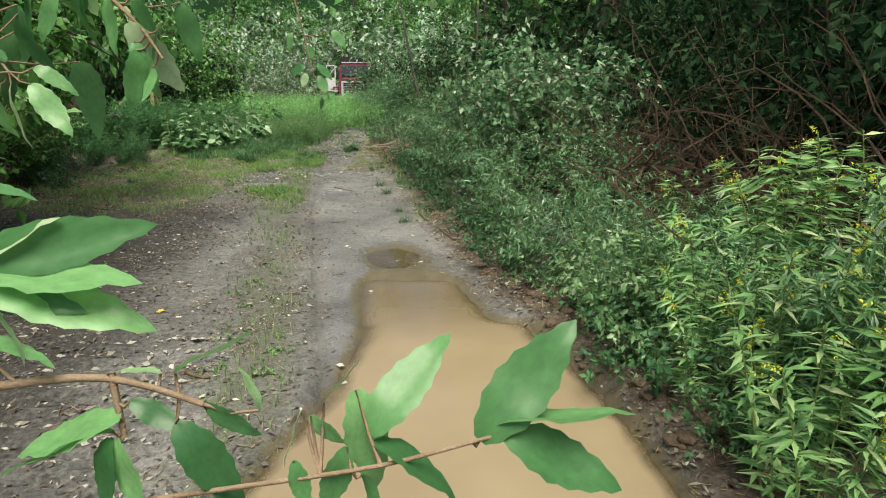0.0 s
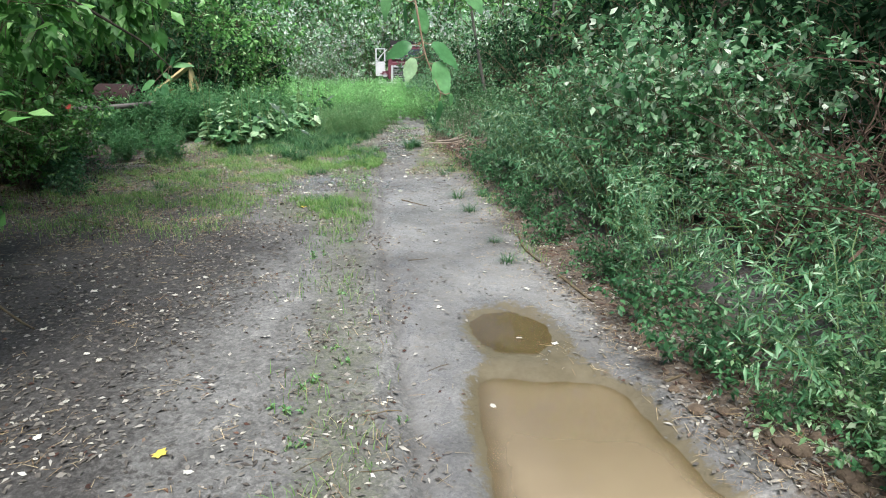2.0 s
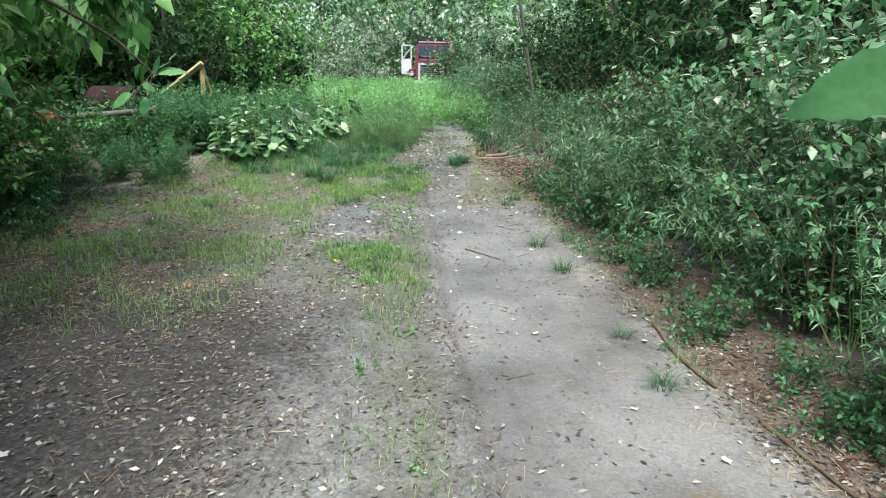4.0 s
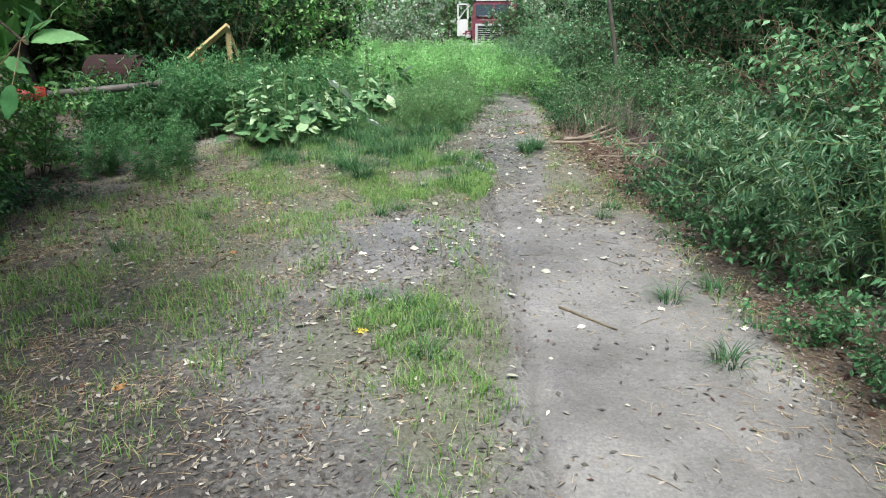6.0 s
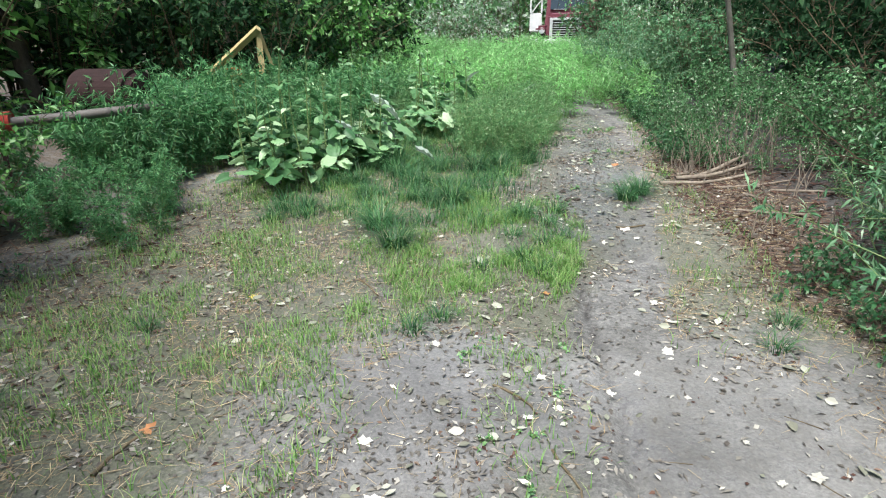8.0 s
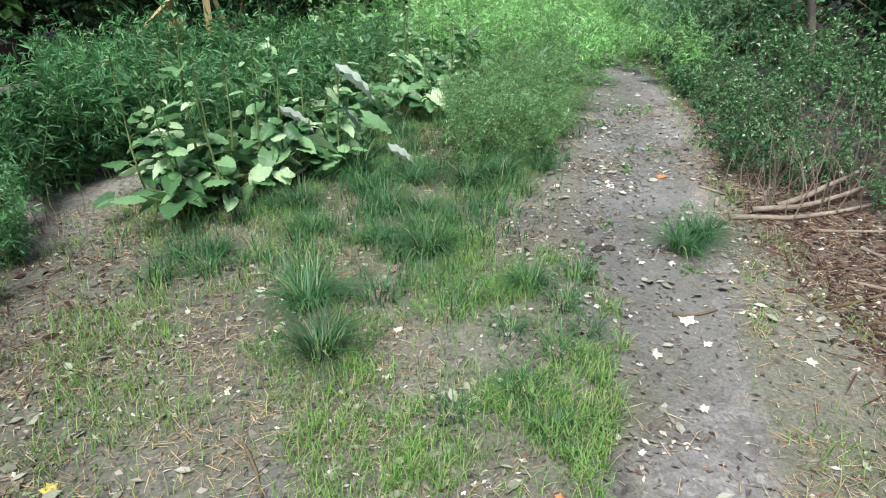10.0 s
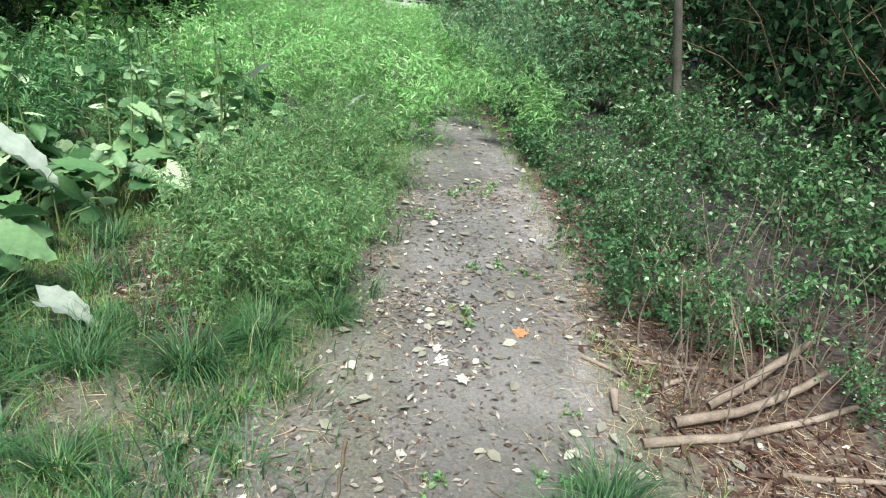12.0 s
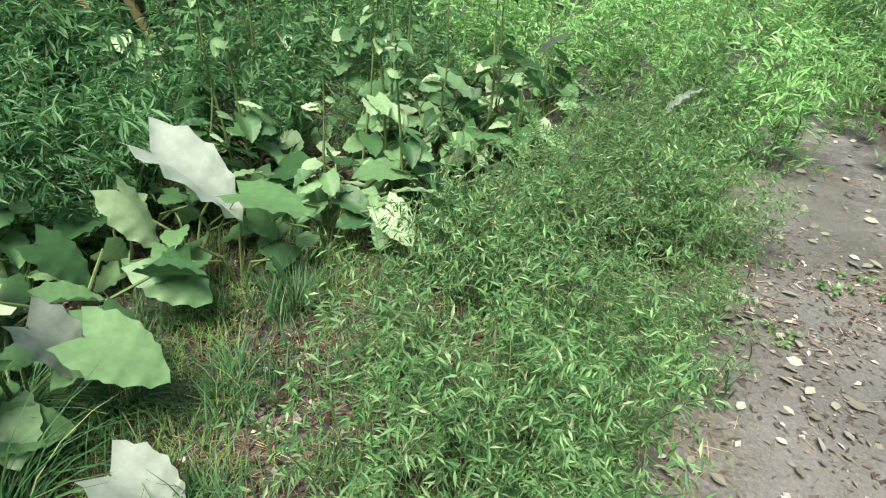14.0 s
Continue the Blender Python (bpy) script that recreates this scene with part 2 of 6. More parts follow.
def water_material(name, deep, shallow):
    """Muddy water: cloudier the deeper it stands, with a mirror-like surface."""
    m, n, l, b = material(name, 1.0, 0.0)
    l.new(ramp(n, l, tex(n, l, 1.3, 3.0), [(0.3, deep), (0.7, shallow)]), b.inputs["Base Color"])
    a = n.new("ShaderNodeAttribute")
    a.attribute_name = "depth"
    clear = n.new("ShaderNodeBsdfTransparent")
    clear.inputs[0].default_value = (0.86, 0.8, 0.66, 1)
    body = n.new("ShaderNodeMixShader")
    cloud = n.new("ShaderNodeMapRange")
    cloud.inputs["From Min"].default_value, cloud.inputs["From Max"].default_value = 0.0, 0.075
    cloud.inputs["To Min"].default_value, cloud.inputs["To Max"].default_value = 0.1, 1.0
    l.new(a.outputs["Fac"], cloud.inputs["Value"])
    l.new(cloud.outputs[0], body.inputs[0])
    l.new(clear.outputs[0], body.inputs[1])
    l.new(b.outputs[0], body.inputs[2])
    gloss = n.new("ShaderNodeBsdfGlossy")
    gloss.inputs["Roughness"].default_value = 0.03
    fres = n.new("ShaderNodeFresnel")
    fres.inputs["IOR"].default_value = 1.33
    bp = n.new("ShaderNodeBump")
    bp.inputs["Strength"].default_value, bp.inputs["Distance"].default_value = 0.04, 0.01
    l.new(tex(n, l, 7.0, 2.0), bp.inputs["Height"])
    l.new(bp.outputs[0], gloss.inputs["Normal"])
    l.new(bp.outputs[0], fres.inputs["Normal"])
    top = n.new("ShaderNodeMixShader")
    l.new(fres.outputs[0], top.inputs[0])
    l.new(body.outputs[0], top.inputs[1])
    l.new(gloss.outputs[0], top.inputs[2])
    l.new(top.outputs[0], n["Material Output"].inputs[0])
    return m


M_MUD = mud_material()
M_WATER = water_material("muddy_water", (0.28, 0.22, 0.14), (0.34, 0.27, 0.175))
M_WATER2 = water_material("shallow_muddy_water", (0.12, 0.09, 0.04), (0.16, 0.12, 0.06))


# ---------------------------------------------------------------- mesh helpers
def mesh_of(name, V, F, mat, smooth=False):
    """V: n x 3, F: k x 3 or k x 4 (one array or a list of arrays)."""
    me = bpy.data.meshes.new(name)
    V = np.asarray(V, float)
    Fs = [np.asarray(f, int) for f in (F if isinstance(F, list) else [F]) if len(f)]
    loops = np.concatenate([f.ravel() for f in Fs])
    sizes = np.concatenate([np.full(len(f), f.shape[1]) for f in Fs])
    me.vertices.add(len(V))
    me.vertices.foreach_set("co", V.ravel())
    me.loops.add(len(loops))
    me.loops.foreach_set("vertex_index", loops)
    me.polygons.add(len(sizes))
    me.polygons.foreach_set("loop_start", np.concatenate([[0], np.cumsum(sizes)[:-1]]))
    me.polygons.foreach_set("loop_total", sizes)
    me.polygons.foreach_set("use_smooth", np.full(len(sizes), smooth))
    me.update(calc_edges=True)
    me.materials.append(mat)
    return me


def part(name, data, parent=None, label="", mat=None):
    """One mesh object under a thing; data: a mesh or a bmesh."""
    if isinstance(data, bmesh.types.BMesh):
        me = bpy.data.meshes.new(name)
        data.to_mesh(me)
        data.free()
        me.materials.append(mat)
        data = me
    ob = new(name, data)
    if parent is not None:
        ob.parent = parent
    return tagged(ob, label)


def unit(a):
    return a / np.maximum(np.linalg.norm(a, axis=-1, keepdims=True), 1e-9)


def join(pieces):
    """Joins (V, F) pairs with faces of one size."""
    vs, fs, k = [], [], 0
    for V, F in pieces:
        if len(V):
            vs.append(V)
            fs.append(np.asarray(F) + k)
            k += len(V)
    return np.concatenate(vs), np.concatenate(fs)


def tube(pts, r0, r1, sides=5):
    """A tapered tube along points, closed to a tip."""
    pts = np.asarray(pts, float)
    n = len(pts)
    t = unit(np.gradient(pts, axis=0))
    ref = np.where(np.abs(t[:, 2:3]) > 0.9, np.array([[1.0, 0, 0]]), UP[None])
    a = unit(np.cross(t, ref))
    b = np.cross(t, a)
    ang = np.arange(sides) * 2 * math.pi / sides
    r = np.linspace(r0, r1, n)[:, None, None]
    ring = pts[:, None] + r * (a[:, None] * np.cos(ang)[None, :, None] + b[:, None] * np.sin(ang)[None, :, None])
    i = np.arange(n - 1)[:, None] * sides
    j = np.arange(sides)[None]
    k = (j + 1) % sides
    F = np.stack([i + j, i + k, i + sides + k, i + sides + j], -1).reshape(-1, 4)
    caps = []
    for base, sign in ((0, 1), ((n - 1) * sides, -1)):
        for q in range(1, sides - 1, 2):
            c = [base, base + q, base + q + 1, base + min(q + 2, sides - 1) if q + 2 < sides else base + q + 1]
            if len(set(c)) == 4:
                caps.append(c[::sign])
    return ring.reshape(-1, 3), np.concatenate([F, np.array(caps, int)]) if caps else F


# leaf outlines: points across (x), along (y), up (z)
OVAL = (np.array([(0, 0, 0), (-0.27, 0.42, 0.05), (0.27, 0.42, 0.05), (0, 0.5, 0), (0, 1, -0.08)]), np.array([(0, 3, 1), (1, 3, 4), (0, 2, 3), (3, 2, 4)]))
NARROW = (np.array([(0, 0, 0), (-0.1, 0.4, 0.03), (0.1, 0.4, 0.03), (0, 0.45, 0), (0, 1, -0.12)]), np.array([(0, 3, 1), (1, 3, 4), (0, 2, 3), (3, 2, 4)]))
OVAL2 = (np.array([(0, 0, 0), (-0.27, 0.45, 0.06), (0.27, 0.45, 0.06), (0, 1, -0.08)]), np.array([(0, 3, 1), (0, 2, 3)]))
NARROW2 = (np.array([(0, 0, 0), (-0.11, 0.42, 0.04), (0.11, 0.42, 0.04), (0, 1, -0.12)]), np.array([(0, 3, 1), (0, 2, 3)]))
CURLED = (np.array([(0, 0, 0), (-0.2, 0.25, 0.08), (0, 0.25, 0.0), (0.2, 0.25, 0.07), (-0.26, 0.6, 0.1), (0, 0.6, 0.02), (0.26, 0.6, 0.09), (0, 1, 0.08)]), np.array([(0, 2, 1), (0, 3, 2), (1, 2, 5), (1, 5, 4), (2, 3, 6), (2, 6, 5), (4, 5, 7), (5, 6, 7)]))
BLADE = (np.array([(-0.5, 0, 0), (0.5, 0, 0), (-0.42, 0.4, 0.0), (0.42, 0.4, 0.0), (-0.25, 0.75, 0), (0.25, 0.75, 0), (0, 1, 0)]), np.array([(0, 1, 3), (0, 3, 2), (2, 3, 5), (2, 5, 4), (4, 5, 6)]))


def leaves(P, D, N, S, shape, width=1.0):
    """Many leaves: places, directions, face normals, lengths."""
    T, F = shape
    D = unit(D)
    X = unit(np.cross(D, N))
    Z = np.cross(X, D)
    S = np.asarray(S)[:, None, None]
    V = P[:, None] + S * (X[:, None] * T[None, :, :1] * width + D[:, None] * T[None, :, 1:2] + Z[:, None] * T[None, :, 2:])
    FF = F[None] + (np.arange(len(P)) * len(T))[:, None, None]
    return V.reshape(-1, 3), FF.reshape(-1, F.shape[1])


def rnd(n, s=1.0):
    return R.normal(size=(n, 3)) * s


def bend(p, d, length, n=6, droop=0.3, wander=0.15):
    """A growing stem: points from p along d, drooping."""
    pts, d = [np.array(p, float)], np.array(d, float)
    for _ in range(n - 1):
        d = unit(d + R.normal(size=3) * wander + np.array((0, 0, -droop / n)))
        pts.append(pts[-1] + d * length / (n - 1))
    return np.array(pts)


def along(pts, n, lo=0.2):
    """n places and directions spread along a stem."""
    k = np.sort(R.uniform(lo, 1.0, n)) * (len(pts) - 1)
    i = np.minimum(k.astype(int), len(pts) - 2)
    f = (k - i)[:, None]
    return pts[i] * (1 - f) + pts[i + 1] * f, unit(pts[i + 1] - pts[i])


def leafy(stems, per_metre, size, shape, lo=0.15, spread=0.9, sag=0.25, jitter=0.35):
    """Leaves set round stems."""
    Ps, Ds = [], []
    for s in stems:
        L = np.linalg.norm(np.diff(s, axis=0), axis=1).sum()
        n = max(3, int(L * per_metre))
        p, t = along(s, n, lo)
        side = unit(np.cross(t, rnd(n)))
        Ps.append(p)
        Ds.append(unit(t * (1 - spread * 0.6) + side * spread + np.array((0, 0, -sag))))
    P, D = np.concatenate(Ps), np.concatenate(Ds)
    n = len(P)
    N = unit(UP[None] + rnd(n, 0.45))
    return leaves(P, D, N, size * R.uniform(1 - jitter, 1 + jitter, n), shape)


def shrub_stems(height, spread, n, twigs, twig_len, droop=0.3):
    mains, all_twigs = [], []
    for i in range(n):
        a = R.uniform(0, 2 * math.pi)
        r = R.uniform(0.1, 1) * spread
        d = np.array((math.cos(a) * r, math.sin(a) * r, height))
        m = bend((math.cos(a) * 0.12 * R.uniform(), math.sin(a) * 0.12 * R.uniform(), -0.05), unit(d), np.linalg.norm(d) * R.uniform(0.75, 1.1), 7, droop, 0.12)
        mains.append(m)
        p, t = along(m, twigs, 0.12)
        for q, u in zip(p, t):
            side = unit(np.cross(u, R.normal(size=3)))
            all_twigs.append(bend(q, unit(side + u * 0.6 + UP * 0.15), twig_len * R.uniform(0.5, 1.2), 4, 0.5, 0.2))
    return mains, all_twigs


def shrub(name, height, spread, n, twigs, twig_len, per_metre, size, leaf_mat, shape, label, category="shrub", stem_mat=None, droop=0.3, girth=0.012, twig_wood=True):
    mains, tw = shrub_stems(height, spread, n, twigs, twig_len, droop)
    fol = leafy(tw + mains, per_metre, size, shape)
    thing = new(name)
    tagged(thing, label, category)
    sm = stem_mat or M_TWIG
    tagged(part("branchwork", mesh_of(name + "_branchwork", *join([tube(s, girth, girth * 0.33, 4) for s in mains] + [tube(s, min(0.005, girth * 0.4), min(0.002, girth * 0.2), 3) for s in (tw if twig_wood else tw[::3])]), sm), thing), kind="stuff")
    tagged(part("foliage", mesh_of(name + "_foliage", *fol, leaf_mat), thing), kind="stuff")
    return thing


def tree(name, height, girth, crown_lo, spread, limbs, sprays, per_spray, size, leaf_mat, label, lean=0.04, wander=0.035, bark=None):
    """A tapered trunk with limbs, and a crown of leaf sprays along the limbs' twigs."""
    trunk = bend((0, 0, -0.1), unit(np.array((R.normal() * lean, R.normal() * lean, 1))), height, 9, 0.0, wander)
    wood = [tube(trunk, girth, girth * 0.25, 9)]
    P, D = [], []
    lp, lt = along(trunk, limbs, crown_lo)
    for q, u in zip(lp, lt):
        side = unit(np.cross(u, R.normal(size=3)))
        fall = 1 - 0.6 * (q[2] / height)
        limb = bend(q, unit(side + UP * R.uniform(-0.05, 0.5)), spread * R.uniform(0.6, 1.15) * max(fall, 0.35), 7, 0.5, 0.16)
        wood.append(tube(limb, girth * 0.3, girth * 0.05, 5))
        sp, st = along(limb, sprays, 0.2)
        for s, v in zip(sp, st):
            tw = bend(s, unit(np.cross(v, R.normal(size=3)) + v * 0.6), spread * R.uniform(0.15, 0.4), 4, 0.6, 0.25)
            if R.uniform() < 0.35:
                wood.append(tube(tw, 0.012, 0.004, 3))
            p, t = along(tw, per_spray, 0.05)
            P.append(p + rnd(per_spray, size * 0.7))
            D.append(unit(t * 0.5 + rnd(per_spray, 0.6) + np.array((0, 0, -0.35))))
    P, D = np.concatenate(P), np.concatenate(D)
    fol = leaves(P, D, unit(UP[None] + rnd(len(P), 0.5)), size * R.uniform(0.6, 1.35, len(P)), OVAL2)
    thing = new(name)
    tagged(thing, label, "tree")
    part("trunk", mesh_of(name + "_trunk", *join(wood), bark or M_BARK, True), thing)
    tagged(part("crown", mesh_of(name + "_crown", *fol, leaf_mat), thing), kind="stuff")
    return thing


# ---------------------------------------------------------------- the lie of the land
def ss(a, b, v):
    k = np.clip((v - a) / (b - a), 0, 1)
    return k * k * (3 - 2 * k)


def hedge_x(y):
    """The foot of the growth along the track's east side."""
    return np.interp(y, (-30, 0, 2.3, 3.8, 4.7, 6.5, 8.8, 10.6, 11.4, 12.7, 13.5, 14.5, 16.4, 18, 20, 28), (1.4, 1.3, 1.03, 0.74, 0.4, -0.02, -0.4, -0.6, -0.95, -1.15, -1.35, -1.55, -1.75, -1.95, -2.45, -4.0))


def rut_x(y):
    """The groove between the worn strip and the middle of the track."""
    return np.interp(y, (-30, 0, 2.5, 4.1, 5, 7.5, 10, 11.6, 13, 30), (0, -0.1, -0.5, -0.84, -1.03, -1.55, -1.92, -2.27, -2.45, -4))


def wood_x(y):
    """The edge of the wood along the track's west side."""
    return np.interp(y, (-30, 0, 4.75, 7, 9, 11, 13), (-3.0, -3.0, -3.6, -4.7, -5.9, -7.2, -7.6))


def puddle(x, y):
    lo = np.interp(y, (0.2, 1.0, 1.8, 2.5, 2.92, 3.5, 3.8, 4.08, 4.42, 4.8, 5.0), (-0.4, -0.8, -0.85, -0.68, -0.54, -0.5, -0.5, -0.54, -0.62, -0.62, -0.5))
    hi = np.interp(y, (0.2, 1.5, 2.57, 3.23, 3.45, 3.62, 3.77, 3.9, 3.95, 4.07, 4.41, 4.75, 4.88), (0.7, 1.0, 0.87, 0.75, 0.7, 0.63, 0.6, 0.53, 0.38, 0.29, 0.23, 0.15, 0.0))
    return np.minimum(np.minimum(x - lo, hi - x), np.minimum(4.88 - y, y - 0.2))


def puddle_small(x, y):
    return 0.27 * (1 - np.hypot((x + 0.42 + 0.12 * (y - 5.4)) / 0.23, (y - 5.4) / 0.31))


def wobble(x, y, s=1.0):
    return (np.sin(x * 3.1 * s + 1.3 * np.sin(y * 2.3 * s)) + np.sin(y * 2.7 * s + 1.1 * np.sin(x * 3.7 * s + 2)) + 0.6 * np.sin((x + y) * 6.3 * s) + 0.5 * np.sin((x * 0.8 - y) * 9.1 * s + 0.7)) / 3.1


def ground_z(x, y):
    x, y = np.asarray(x, float), np.asarray(y, float)
    near = ss(60, 25, np.abs(y)) * ss(60, 25, np.abs(x))
    z = 0.05 * ss(4, 7, y) + 0.07 * ss(11, 13.5, y) + 0.012 * wobble(x, y) * near + 0.006 * wobble(x, y, 3.7) * near
    e = x - hedge_x(y)
    z = z + near * 0.22 * ss(-0.05, 1.3, e) + near * 0.07 * ss(-0.25, 0.05, e) * ss(5.5, 4.2, y)
    z = z + near * 0.12 * ss(-0.6, 1.5, wood_x(y) - x)
    g = (x - rut_x(y)) / 0.05
    fade = ss(13.2, 12.2, y) * ss(1.5, 2.5, y)
    z = z - 0.03 * np.exp(-g * g) * fade + 0.014 * np.exp(-(g + 2) ** 2) * fade
    g2 = (x - rut_x(y) - 0.55) / 0.3
    z = z - 0.02 * np.exp(-g2 * g2) * fade
    tread = ss(-2.35, -2.1, x) * ss(-1.15, -1.3, x) * ss(4.2, 3.4, y)
    z = z + 0.017 * np.sin(y * 34 + 2.5 * np.sin(x * 4)) * tread
    p = ss(-0.1, 0.14, puddle(x, y) + 0.03 * wobble(x, y, 3) + 0.012 * wobble(x, y, 9))
    z = z * (1 - p) + p * (-0.15 + 0.075 * ss(2.6, 4.8, y))
    p = ss(-0.1, 0.1, puddle_small(x, y) + 0.035 * wobble(x, y, 4) + 0.015 * wobble(x, y, 9))
    return z * (1 - p) + p * -0.028


def gz(x, y):
    return float(ground_z(x, y))


def steps(lo, hi, step, far):
    inner = np.arange(lo, hi + step / 2, step)
    out, d, v = [], step, 0.0
    while v < far:
        d *= 1.22
        v += d
        out.append(v)
    out = np.array(out)
    return np.concatenate([lo - out[::-1], inner, hi + out])


def build_ground():
    xs, ys = steps(-6.2, 2.0, 0.055, 900), steps(0.0, 18.5, 0.06, 900)
    X, Y = np.meshgrid(xs, ys)
    Z = ground_z(X, Y)
    V = np.stack([X, Y, Z], -1).reshape(-1, 3)
    nx, ny = len(xs), len(ys)
    i = (np.arange(ny - 1)[:, None] * nx + np.arange(nx - 1)[None]).ravel()
    F = np.stack([i, i + 1, i + nx + 1, i + nx], -1)
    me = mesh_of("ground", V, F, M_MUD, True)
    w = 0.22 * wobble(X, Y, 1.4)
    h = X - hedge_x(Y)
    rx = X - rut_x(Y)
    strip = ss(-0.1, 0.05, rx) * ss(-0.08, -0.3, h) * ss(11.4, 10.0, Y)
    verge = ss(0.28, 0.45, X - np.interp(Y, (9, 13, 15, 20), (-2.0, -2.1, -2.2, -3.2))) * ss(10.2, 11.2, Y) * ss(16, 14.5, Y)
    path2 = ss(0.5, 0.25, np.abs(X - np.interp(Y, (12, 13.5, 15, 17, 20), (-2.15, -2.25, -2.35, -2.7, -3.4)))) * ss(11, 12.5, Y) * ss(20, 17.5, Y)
    # wet patch; sky glare on it is also painted, as pale track colour
    wet_glare = ss(1.1, 0.6, np.hypot((X + 2.8) / 1.0, (Y - 9.9) / 0.75))
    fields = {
        "track": np.maximum(strip, np.maximum(path2 * 0.8, wet_glare * 1.3)),
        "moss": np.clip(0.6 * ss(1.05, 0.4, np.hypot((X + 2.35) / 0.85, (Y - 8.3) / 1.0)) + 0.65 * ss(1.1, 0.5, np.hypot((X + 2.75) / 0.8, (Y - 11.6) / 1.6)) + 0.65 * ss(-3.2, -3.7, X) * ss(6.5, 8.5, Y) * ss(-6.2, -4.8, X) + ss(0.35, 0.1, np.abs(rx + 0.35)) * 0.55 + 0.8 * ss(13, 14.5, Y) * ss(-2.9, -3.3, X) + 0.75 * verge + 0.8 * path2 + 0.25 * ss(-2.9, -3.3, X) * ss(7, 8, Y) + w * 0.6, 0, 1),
        # dark earth; shade in the rut and under the plants is painted in too
        "soil_shade": np.clip(ss(0.25, 0.7, h) + ss(1.5, -0.2, X - wood_x(Y)) * ss(12.5, 11, Y) + 0.7 * ss(-1.5, -2.7, X) * ss(8.4, 6.6, Y) + 0.45 * ss(-2.5, -3.1, X) * ss(9.2, 7.5, Y) + 0.45 * ss(-0.9, -1.4, X) * ss(5.0, 3.4, Y) + 0.3 * ss(-3.2, -3.8, X) * ss(13, 12, Y) + w * 0.5 + 0.9 * ss(13.3, 14.2, Y) * ss(-3.05, -3.5, X) + 0.7 * np.exp(-(((X - rut_x(Y)) / 0.05) ** 2)) * ss(13.2, 12.2, Y) + ss(19, 22, Y), 0, 1),
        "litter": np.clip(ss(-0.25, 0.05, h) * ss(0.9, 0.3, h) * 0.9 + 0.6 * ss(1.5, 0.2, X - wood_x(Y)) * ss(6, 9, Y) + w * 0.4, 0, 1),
        "wet": np.clip(wet_glare + strip * 0.5 + path2 * 0.75 + ss(-0.25, 0.05, puddle(X, Y)) + ss(-0.2, 0.05, puddle_small(X, Y)), 0, 1),
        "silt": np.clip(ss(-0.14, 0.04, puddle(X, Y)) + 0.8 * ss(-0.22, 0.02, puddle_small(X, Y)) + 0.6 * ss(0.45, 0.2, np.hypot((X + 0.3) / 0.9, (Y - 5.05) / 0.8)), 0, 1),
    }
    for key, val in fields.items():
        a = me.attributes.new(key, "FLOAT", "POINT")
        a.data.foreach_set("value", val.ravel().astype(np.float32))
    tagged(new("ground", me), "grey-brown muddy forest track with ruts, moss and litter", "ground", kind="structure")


build_ground()


def pool(name, fn, x0, x1, y0, y1, z, mat, label, margin=-0.12):
    xs, ys = np.arange(x0, x1, 0.04), np.arange(y0, y1, 0.04)
    X, Y = np.meshgrid(xs, ys)
    keep = fn(X + 0.02, Y + 0.02)[:-1, :-1] > margin
    nx = len(xs)
    i = (np.arange(len(ys) - 1)[:, None] * nx + np.arange(nx - 1)[None])[keep]
    V = np.stack([X, Y, np.full_like(X, z)], -1).reshape(-1, 3)
    used, inv = np.unique(np.stack([i, i + 1, i + nx + 1, i + nx], -1), return_inverse=True)
    me = mesh_of(name, V[used], inv.reshape(-1, 4), mat, True)
    a = me.attributes.new("depth", "FLOAT", "POINT")
    a.data.foreach_set("value", (z - ground_z(V[used][:, 0], V[used][:, 1])).astype(np.float32))
    tagged(new(name, me), label, "puddle", kind="structure")


pool("water_1", puddle, -1.0, 1.3, 0.1, 5.4, -0.045, M_WATER, "large shallow puddle of tan muddy water in the wheel rut")
pool("water_2", puddle_small, -0.8, -0.05, 5.1, 5.95, -0.008, M_WATER2, "small brown puddle in the track", -0.05)


def put(proto_list, x, y, scale=1.0, turn=None, tilt=0.0, dz=0.0, label=""):
    """A copy of one of the given plants, set on the ground."""
    p = proto_list[int(R.integers(len(proto_list)))]
    turn = R.uniform(0, 360) if turn is None else turn
    m = pose(x, y, gz(x, y) + dz, R.normal() * tilt, R.normal() * tilt, turn)
    c = copy_thing(p, m)
    c.scale = (scale, scale, scale * R.uniform(0.88, 1.12))
    if label:
        c["label"] = label
    return c


def retire(protos):
    for p in protos:
        for o in list(p.children_recursive) + [p]:
            bpy.data.objects.remove(o)

# ---------------------------------------------------------------- plants, one of each kind to copy from
HEDGE = [shrub("hedge_shrub", 1.5, 0.55, 9, 9, 0.42, 24, 0.078, M_HEDGE, OVAL, "dense green shrub beside the muddy track") for _ in range(4)]
PALE = [shrub("pale_leaved_shrub", 1.9, 0.8, 10, 11, 0.5, 26, 0.092, M_PALE, OVAL, "shrub with pale-backed leaves beside the muddy track", girth=0.008) for _ in range(3)]
LOW = [shrub("low_weed", 0.5, 0.4, 9, 5, 0.2, 40, 0.05, M_LOWLEAF, OVAL, "low dark leafy weed at the edge of the track", "weed", M_DARKSTEM, girth=0.004) for _ in range(3)]
WILLOW = [shrub("willow_shoot", 1.05, 0.65, 9, 7, 0.34, 52, 0.07, M_WILLOW, NARROW, "narrow-leaved green shoots leaning over the track", "shrub", M_STEM, 0.7, 0.006) for _ in range(3)]
DARK = [shrub("shade_shrub", 2.2, 1.0, 9, 9, 0.7, 15, 0.11, M_DARK, OVAL2, "undergrowth shrub in the wood, leaf colour darkened as shade", twig_wood=False) for _ in range(3)]
